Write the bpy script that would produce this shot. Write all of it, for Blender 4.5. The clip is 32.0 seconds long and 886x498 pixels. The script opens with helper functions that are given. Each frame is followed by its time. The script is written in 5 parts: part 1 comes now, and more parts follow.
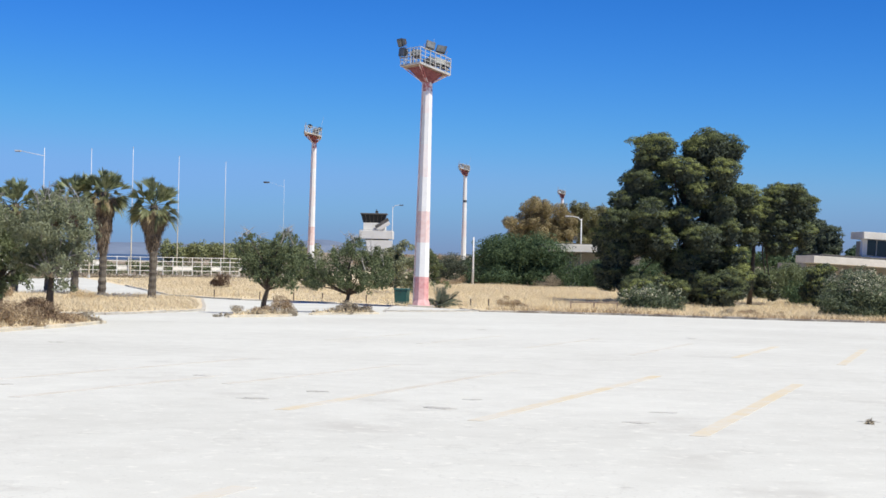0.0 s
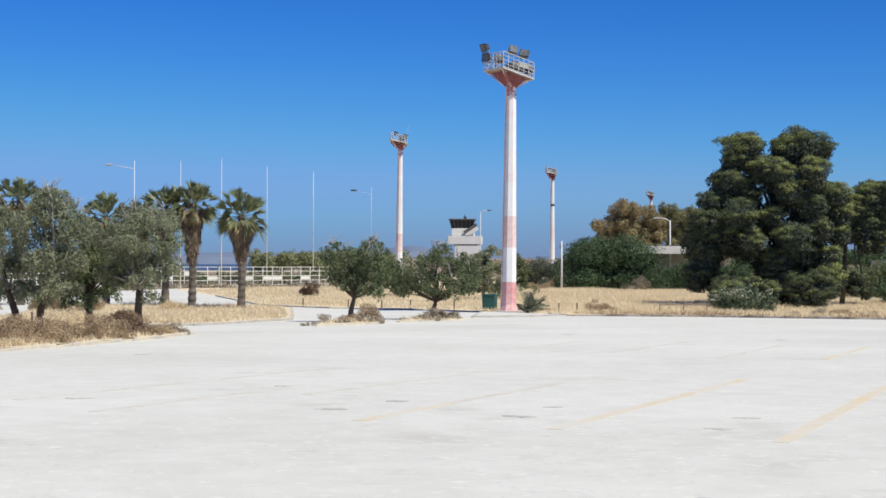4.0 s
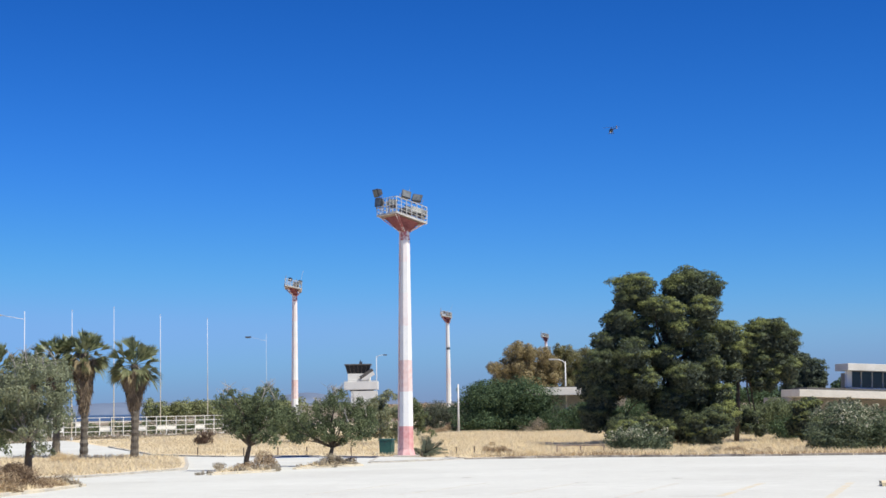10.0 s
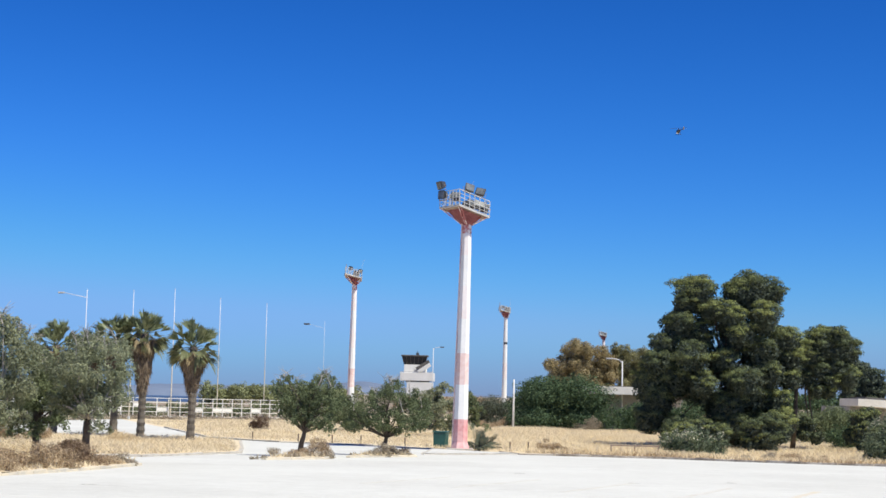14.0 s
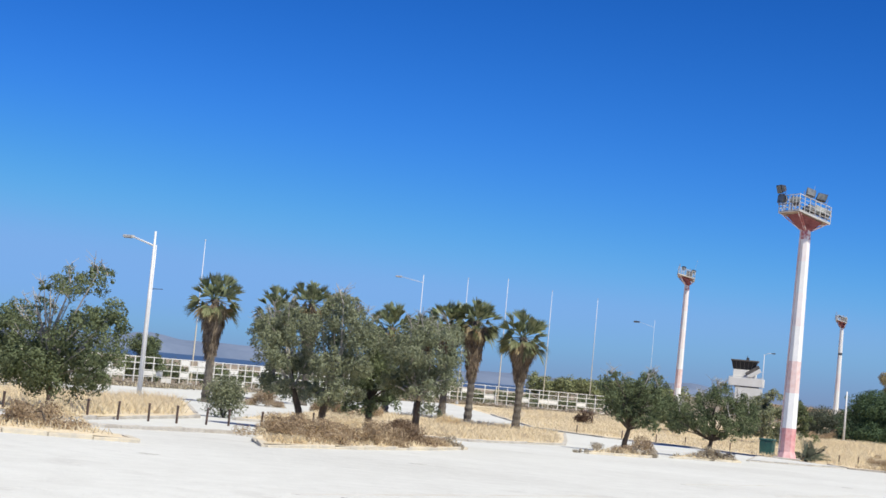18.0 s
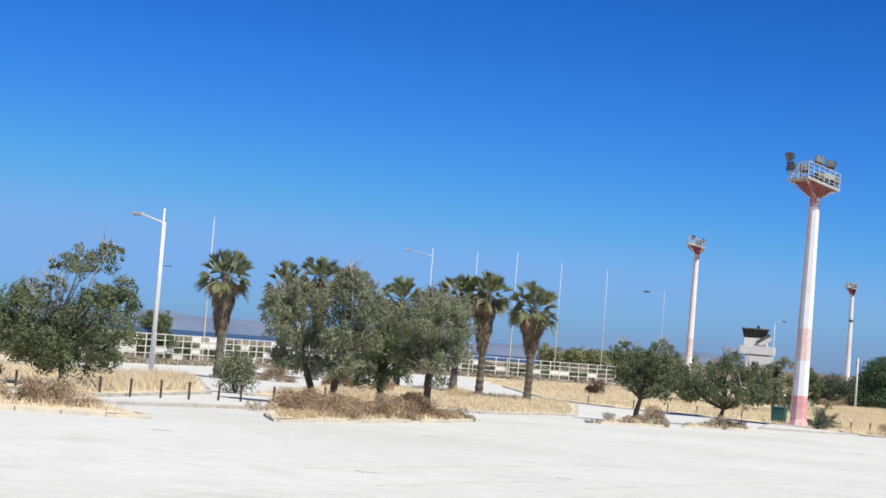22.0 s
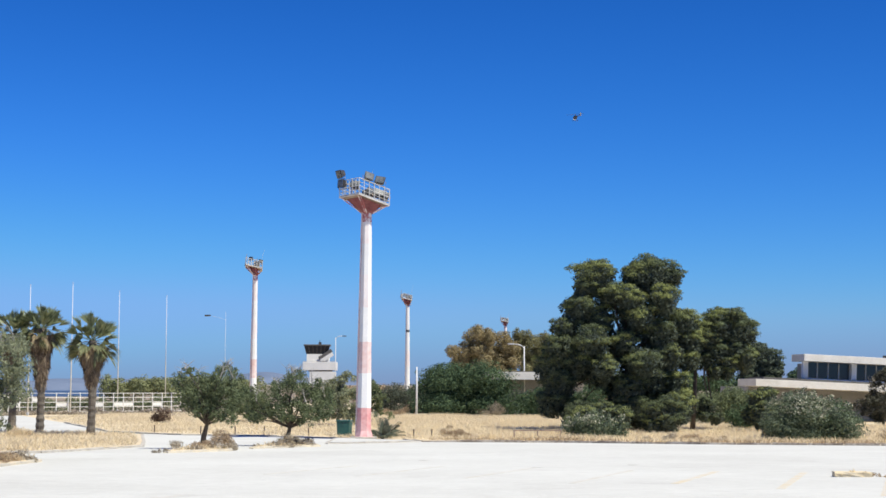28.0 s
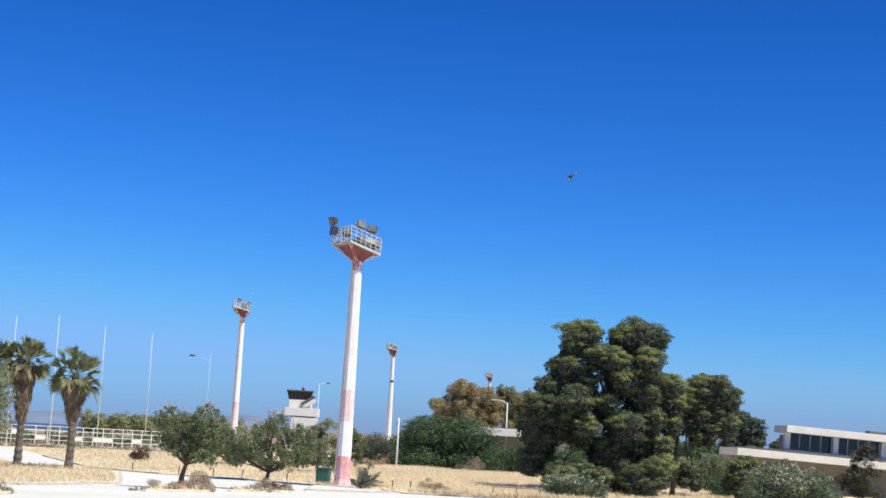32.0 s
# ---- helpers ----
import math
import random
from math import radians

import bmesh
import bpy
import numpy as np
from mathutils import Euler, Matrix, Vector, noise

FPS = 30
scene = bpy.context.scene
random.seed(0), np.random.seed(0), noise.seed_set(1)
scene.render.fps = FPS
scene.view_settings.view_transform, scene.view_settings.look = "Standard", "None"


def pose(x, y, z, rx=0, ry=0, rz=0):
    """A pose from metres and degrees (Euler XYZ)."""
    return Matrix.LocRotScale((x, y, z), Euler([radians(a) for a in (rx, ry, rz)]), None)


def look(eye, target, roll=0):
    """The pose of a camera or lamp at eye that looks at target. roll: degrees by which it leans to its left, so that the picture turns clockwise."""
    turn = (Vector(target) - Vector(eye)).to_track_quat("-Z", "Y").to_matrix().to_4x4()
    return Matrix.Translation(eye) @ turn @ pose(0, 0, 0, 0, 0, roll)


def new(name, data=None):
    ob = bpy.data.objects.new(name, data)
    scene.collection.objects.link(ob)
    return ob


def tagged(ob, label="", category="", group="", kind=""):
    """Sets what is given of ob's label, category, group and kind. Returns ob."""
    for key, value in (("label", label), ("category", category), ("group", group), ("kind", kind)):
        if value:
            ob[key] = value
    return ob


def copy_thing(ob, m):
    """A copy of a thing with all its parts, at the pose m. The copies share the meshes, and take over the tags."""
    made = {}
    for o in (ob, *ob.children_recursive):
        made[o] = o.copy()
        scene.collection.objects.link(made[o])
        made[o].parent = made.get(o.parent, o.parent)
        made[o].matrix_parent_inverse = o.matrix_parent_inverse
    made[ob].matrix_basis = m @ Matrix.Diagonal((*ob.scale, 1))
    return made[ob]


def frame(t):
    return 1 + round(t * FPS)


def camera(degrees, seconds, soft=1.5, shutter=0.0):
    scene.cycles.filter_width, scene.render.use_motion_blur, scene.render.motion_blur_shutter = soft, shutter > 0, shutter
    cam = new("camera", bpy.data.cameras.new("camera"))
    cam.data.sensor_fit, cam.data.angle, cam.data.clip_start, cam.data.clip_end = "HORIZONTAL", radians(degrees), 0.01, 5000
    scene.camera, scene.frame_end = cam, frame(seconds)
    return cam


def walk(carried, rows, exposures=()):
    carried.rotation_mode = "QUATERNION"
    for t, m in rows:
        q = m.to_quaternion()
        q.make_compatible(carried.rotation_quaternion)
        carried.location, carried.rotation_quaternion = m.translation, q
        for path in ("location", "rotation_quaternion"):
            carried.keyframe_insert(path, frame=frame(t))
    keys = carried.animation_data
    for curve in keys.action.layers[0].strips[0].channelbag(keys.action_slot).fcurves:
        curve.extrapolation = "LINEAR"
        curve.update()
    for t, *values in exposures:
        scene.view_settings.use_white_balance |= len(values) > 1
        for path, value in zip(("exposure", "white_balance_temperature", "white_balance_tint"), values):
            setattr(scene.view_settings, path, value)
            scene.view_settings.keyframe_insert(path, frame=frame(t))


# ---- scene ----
cam = camera(30.3, 32.0, soft=1.58)
# seconds, eye x y z, yaw, pitch, roll
PATH = [
    (0.0, -0.00, -0.00, 3.50, 0.00, 0.21, -1.30),
    (0.5, -0.06, -0.05, 3.51, 0.01, 0.38, -1.21),
    (1.0, 0.04, -0.06, 3.52, 1.24, 0.38, -0.79),
    (1.5, 0.03, -0.01, 3.53, 0.62, 0.05, -1.71),
    (2.0, -0.04, 0.07, 3.55, -0.79, 0.21, -1.58),
    (2.5, -0.01, 0.14, 3.56, 0.14, -0.61, -1.59),
    (3.0, 0.11, 0.17, 3.56, 0.90, -0.67, -0.50),
    (3.5, 0.18, 0.18, 3.55, 2.69, -0.33, 0.27),
    (5.5, 0.15, 0.19, 3.52, 3.39, 1.97, -0.65),
    (6.0, 0.15, 0.18, 3.52, 2.86, 1.83, -0.74),
    (6.5, 0.15, 0.18, 3.52, 1.11, 2.37, -1.52),
    (7.0, 0.13, 0.17, 3.51, 0.18, 2.88, -2.71),
    (7.5, 0.11, 0.15, 3.51, -1.35, 4.25, -2.64),
    (8.0, 0.11, 0.13, 3.51, -2.23, 3.14, -2.67),
    (8.5, 0.15, 0.12, 3.50, -3.26, 4.09, -2.28),
    (9.0, 0.20, 0.13, 3.50, -2.62, 4.69, 0.12),
    (9.5, 0.21, 0.12, 3.50, -1.24, 4.99, 1.33),
    (10.0, 0.19, 0.11, 3.50, -0.47, 5.38, 0.95),
    (10.5, 0.13, 0.10, 3.50, 0.81, 5.49, -0.63),
    (11.0, 0.08, 0.09, 3.50, 0.95, 5.25, -1.99),
    (11.5, 0.08, 0.09, 3.51, 0.99, 5.40, -3.12),
    (12.0, 0.10, 0.09, 3.51, 1.15, 4.57, -3.71),
    (12.5, 0.11, 0.10, 3.52, 1.02, 4.98, -3.89),
    (13.0, 0.09, 0.11, 3.52, 0.65, 4.89, -3.31),
    (13.5, 0.13, 0.10, 3.52, 0.63, 4.90, -1.86),
    (14.0, 0.16, 0.09, 3.51, 1.45, 5.14, -1.43),
    (14.5, 0.16, 0.06, 3.51, 4.26, 4.13, -1.37),
    (15.0, 0.15, 0.03, 3.51, 7.10, 3.91, -1.09),
    (15.5, 0.14, 0.01, 3.51, 8.54, 3.89, -0.40),
    (17.5, 0.18, -0.10, 3.49, 13.03, 4.18, -3.88),
    (18.0, 0.18, -0.13, 3.49, 12.82, 4.32, -5.41),
    (18.5, 0.20, -0.16, 3.49, 12.74, 4.27, -5.61),
    (19.0, 0.22, -0.19, 3.50, 12.57, 3.90, -6.12),
    (19.5, 0.22, -0.16, 3.49, 11.60, 3.36, -4.39),
    (20.0, 0.23, -0.11, 3.48, 11.71, 3.04, -3.01),
    (20.5, 0.22, -0.10, 3.48, 12.13, 3.00, -2.75),
    (21.0, 0.21, -0.09, 3.48, 12.96, 3.34, -2.07),
    (21.5, 0.19, -0.10, 3.48, 13.51, 3.62, -2.88),
    (22.0, 0.18, -0.12, 3.48, 13.20, 3.34, -4.58),
    (22.5, 0.16, -0.15, 3.48, 10.88, 3.42, -6.40),
    (23.0, 0.14, -0.15, 3.48, 7.78, 3.13, -5.70),
    (23.5, 0.11, -0.12, 3.49, 5.41, 2.87, -4.94),
    (24.0, 0.11, -0.08, 3.50, 2.46, 2.74, -3.76),
    (24.5, 0.12, -0.04, 3.51, 0.52, 2.45, -3.42),
    (25.0, 0.14, -0.02, 3.52, -1.07, 1.91, -1.85),
    (25.5, 0.16, 0.01, 3.52, -1.67, 1.74, -1.56),
    (26.0, 0.17, 0.04, 3.51, -2.48, 1.65, -1.53),
    (26.5, 0.17, 0.04, 3.51, -3.12, 2.82, -1.69),
    (28.5, 0.19, 0.03, 3.52, -1.67, 5.00, 0.05),
    (29.0, 0.19, 0.03, 3.52, -1.66, 5.29, -0.89),
    (29.5, 0.19, 0.02, 3.52, -2.11, 5.34, -2.47),
    (30.0, 0.18, 0.00, 3.52, -2.47, 5.27, -0.50),
    (30.5, 0.19, -0.02, 3.51, -1.70, 5.94, -0.28),
    (31.0, 0.19, -0.04, 3.51, -0.82, 6.99, -0.28),
    (31.5, 0.19, -0.05, 3.51, -0.69, 7.27, -2.31),
    (32.0, 0.17, -0.05, 3.51, -2.58, 6.62, -3.16),
]
walk(cam, [(t, pose(x, y, z, 90 + pitch, roll, yaw)) for t, x, y, z, yaw, pitch, roll in PATH],
     [(0.0, 0.29), (1.0, 0.16), (3.0, 0.15), (6.0, 0.17), (8.0, 0.19), (9.0, 0.31), (11.0, 0.31), (12.0, 0.38), (13.0, 0.43), (15.0, 0.31), (18.0, 0.27), (21.0, 0.27), (24.0, 0.30), (26.0, 0.28), (29.0, 0.42), (32.0, 0.49)])

# ---- light ----
SUN_AZ, SUN_EL = radians(126), radians(57)   # azimuth from +y towards +x
sun_dir = Vector((math.sin(SUN_AZ) * math.cos(SUN_EL), math.cos(SUN_AZ) * math.cos(SUN_EL), math.sin(SUN_EL)))
world = bpy.data.worlds.new("sky")
scene.world = world
world.use_nodes = True
wn, wl = world.node_tree.nodes, world.node_tree.links
sky = wn.new("ShaderNodeTexSky")
sky.sky_type, sky.sun_disc = "NISHITA", False
sky.sun_elevation, sky.sun_rotation = SUN_EL, SUN_AZ
sky.altitude, sky.air_density, sky.dust_density, sky.ozone_density = 0, 1.0, 0.1, 4.0
wn["Background"].inputs["Strength"].default_value = 0.10
# a very clear, deep summer blue that pales towards the horizon
scale_down = wn.new("ShaderNodeVectorMath")
scale_down.operation = "SCALE"
scale_down.inputs["Scale"].default_value = 1 / 6
deepen = wn.new("ShaderNodeGamma")
deepen.inputs["Gamma"].default_value = 1.72
tint = wn.new("ShaderNodeMix")
tint.data_type, tint.blend_type = "RGBA", "MULTIPLY"
tint.inputs[0].default_value = 1.0
tint.inputs[7].default_value = (1.33, 3.19, 5.58, 1)
wl.new(sky.outputs[0], scale_down.inputs[0])
wl.new(scale_down.outputs[0], deepen.inputs[0])
wl.new(deepen.outputs[0], tint.inputs[6])
split, join = wn.new("ShaderNodeSeparateColor"), wn.new("ShaderNodeCombineColor")
wl.new(tint.outputs[2], split.inputs[0])
for k, (most, soft_by, power, gain) in enumerate(((1.70, 0.5, 1.40, 1.40), (3.52, 0.8, 1.0, 1.0), (6.8, 1.0, 1.0, 1.0))):
    rise, scale_up, haze = [wn.new("ShaderNodeMath") for _ in range(3)]
    rise.operation, scale_up.operation, haze.operation = "POWER", "MULTIPLY", "SMOOTH_MIN"
    rise.inputs[1].default_value, scale_up.inputs[1].default_value = power, gain
    haze.inputs[1].default_value, haze.inputs[2].default_value = most, soft_by
    wl.new(split.outputs[k], rise.inputs[0])
    wl.new(rise.outputs[0], scale_up.inputs[0])
    wl.new(scale_up.outputs[0], haze.inputs[0])
    wl.new(haze.outputs[0], join.inputs[k])
green_cap, green_low = wn.new("ShaderNodeMath"), wn.new("ShaderNodeMath")
green_cap.operation, green_low.operation = "MULTIPLY", "SMOOTH_MIN"
green_cap.inputs[1].default_value, green_low.inputs[2].default_value = 0.60, 0.3
wl.new(join.inputs[2].links[0].from_socket, green_cap.inputs[0])
wl.new(green_cap.outputs[0], green_low.inputs[1])
wl.new(join.inputs[1].links[0].from_socket, green_low.inputs[0])
wl.new(green_low.outputs[0], join.inputs[1])
wl.new(join.outputs[0], wn["Background"].inputs["Color"])
sun = new("sun", bpy.data.lights.new("sun", "SUN"))
sun.data.energy, sun.data.angle, sun.data.color = 4.75, radians(0.53), (1.0, 0.965, 0.84)
sun.matrix_world = look(sun_dir * 50, (0, 0, 0))
scene.view_settings.exposure = 0.32


# ---- materials ----
def mat(name, a, b, rough=0.8, scale=1.0, fine=20.0, bump=0.2, metal=0.0, island=0.0, contrast=(0.35, 0.65), depth=0.02):
    """Two colours mixed by a large and a fine noise in metres, with fine relief."""
    m = bpy.data.materials.new(name)
    m.use_nodes = True
    n, l = m.node_tree.nodes, m.node_tree.links
    p = n["Principled BSDF"]
    p.inputs["Roughness"].default_value, p.inputs["Metallic"].default_value = rough, metal
    tc = n.new("ShaderNodeTexCoord")
    geo = n.new("ShaderNodeNewGeometry")
    big, small = n.new("ShaderNodeTexNoise"), n.new("ShaderNodeTexNoise")
    big.inputs["Scale"].default_value, small.inputs["Scale"].default_value = scale, fine
    big.inputs["Detail"].default_value, small.inputs["Detail"].default_value = 5, 4
    for t in (big, small):
        l.new(geo.outputs["Position"], t.inputs["Vector"])
    add = n.new("ShaderNodeMath")
    add.operation = "MULTIPLY_ADD"
    l.new(small.outputs["Fac"], add.inputs[0])
    add.inputs[1].default_value = 0.4
    half = n.new("ShaderNodeMath")
    half.operation, half.inputs[1].default_value = "MULTIPLY", 0.6
    l.new(big.outputs["Fac"], half.inputs[0])
    l.new(half.outputs[0], add.inputs[2])
    ramp = n.new("ShaderNodeMapRange")
    ramp.inputs["From Min"].default_value, ramp.inputs["From Max"].default_value = contrast
    l.new(add.outputs[0], ramp.inputs["Value"])
    fac = ramp.outputs[0]
    if island:
        mix = n.new("ShaderNodeMapRange")
        mix.inputs["To Min"].default_value, mix.inputs["To Max"].default_value = -island, island
        l.new(geo.outputs["Random Per Island"], mix.inputs["Value"])
        plus = n.new("ShaderNodeMath")
        plus.use_clamp = True
        l.new(fac, plus.inputs[0])
        l.new(mix.outputs[0], plus.inputs[1])
        fac = plus.outputs[0]
    col = n.new("ShaderNodeMix")
    col.data_type = "RGBA"
    col.inputs[6].default_value, col.inputs[7].default_value = (*a, 1), (*b, 1)
    l.new(fac, col.inputs[0])
    l.new(col.outputs[2], p.inputs["Base Color"])
    if bump:
        bp = n.new("ShaderNodeBump")
        bp.inputs["Strength"].default_value, bp.inputs["Distance"].default_value = bump, depth
        l.new(small.outputs["Fac"], bp.inputs["Height"])
        l.new(bp.outputs[0], p.inputs["Normal"])
    return m


def leafy(name, a, b, rough=0.55, glow=0.25, island=0.45, scale=0.9, contrast=(0.35, 0.65)):
    """Foliage: varied leaf by leaf, letting some light through."""
    m = mat(name, a, b, rough, scale, 6.0, 0, island=island, contrast=contrast)
    n, l = m.node_tree.nodes, m.node_tree.links
    p, out = n["Principled BSDF"], n["Material Output"]
    tr, mx = n.new("ShaderNodeBsdfTranslucent"), n.new("ShaderNodeMixShader")
    link = p.inputs["Base Color"].links[0]
    l.new(link.from_socket, tr.inputs["Color"])
    p.inputs["Specular IOR Level"].default_value = 0.22
    mx.inputs[0].default_value = glow
    l.new(p.outputs[0], mx.inputs[1])
    l.new(tr.outputs[0], mx.inputs[2])
    l.new(mx.outputs[0], out.inputs[0])
    return m


def lot_material():
    """Sun-bleached paving: pale, with soft stains, tar-dark flecks, hair cracks and grit."""
    m = mat("bleached_paving", (0.515, 0.508, 0.470), (0.615, 0.612, 0.572), 0.9, 0.12, 1.6, 0.15)
    n, l = m.node_tree.nodes, m.node_tree.links
    p = n["Principled BSDF"]
    geo = n.new("ShaderNodeNewGeometry")
    base = p.inputs["Base Color"].links[0].from_socket

    def layer(src, colour, lo, hi, size, detail, warp):
        t = n.new("ShaderNodeTexNoise")
        t.inputs["Scale"].default_value, t.inputs["Detail"].default_value, t.inputs["Distortion"].default_value = size, detail, warp
        l.new(geo.outputs["Position"], t.inputs["Vector"])
        r = n.new("ShaderNodeMapRange")
        r.inputs["From Min"].default_value, r.inputs["From Max"].default_value = lo, hi
        l.new(t.outputs["Fac"], r.inputs["Value"])
        x = n.new("ShaderNodeMix")
        x.data_type = "RGBA"
        x.inputs[7].default_value = (*colour, 1)
        l.new(r.outputs[0], x.inputs[0])
        l.new(src, x.inputs[6])
        return x.outputs[2]
    c = layer(base, (0.45, 0.435, 0.40), 0.60, 0.82, 0.55, 6, 0.3)
    c = layer(c, (0.34, 0.325, 0.30), 0.72, 0.84, 2.3, 5, 0.2)
    c = layer(c, (0.66, 0.65, 0.60), 0.58, 0.76, 6.0, 4, 0.0)
    c = layer(c, (0.42, 0.41, 0.38), 0.60, 0.80, 28.0, 3, 0.0)
    vor = n.new("ShaderNodeTexVoronoi")
    vor.feature = "DISTANCE_TO_EDGE"
    vor.inputs["Scale"].default_value = 0.16
    wob = n.new("ShaderNodeTexNoise")
    wob.inputs["Scale"].default_value, wob.inputs["Detail"].default_value = 0.7, 6
    l.new(geo.outputs["Position"], wob.inputs["Vector"])
    mixv = n.new("ShaderNodeMix")
    mixv.data_type = "VECTOR"
    mixv.inputs[0].default_value = 0.25
    l.new(geo.outputs["Position"], mixv.inputs[4])
    sc = n.new("ShaderNodeVectorMath")
    sc.operation = "SCALE"
    sc.inputs["Scale"].default_value = 9
    l.new(wob.outputs["Color"], sc.inputs[0])
    addv = n.new("ShaderNodeVectorMath")
    l.new(geo.outputs["Position"], addv.inputs[0])
    l.new(sc.outputs[0], addv.inputs[1])
    l.new(addv.outputs[0], vor.inputs["Vector"])
    r = n.new("ShaderNodeMapRange")
    r.inputs["From Min"].default_value, r.inputs["From Max"].default_value = 0.012, 0.003
    r.inputs["To Max"].default_value = 0.14
    l.new(vor.outputs["Distance"], r.inputs["Value"])
    x = n.new("ShaderNodeMix")
    x.data_type = "RGBA"
    x.inputs[7].default_value = (0.25, 0.235, 0.22, 1)
    l.new(r.outputs[0], x.inputs[0])
    l.new(c, x.inputs[6])
    l.new(x.outputs[2], p.inputs["Base Color"])
    return m


def worn_paint(name, paint, under, keep=0.5, scale=2.2):
    """Road paint worn through to the surface below."""
    return mat(name, under, paint, 0.8, scale, 9.0, 0.1, contrast=(keep - 0.10, keep + 0.12))


def glass_material():
    m = bpy.data.materials.new("dark_window_glass")
    m.use_nodes = True
    p = m.node_tree.nodes["Principled BSDF"]
    p.inputs["Base Color"].default_value = (0.02, 0.028, 0.035, 1)
    p.inputs["Roughness"].default_value = 0.06
    return m


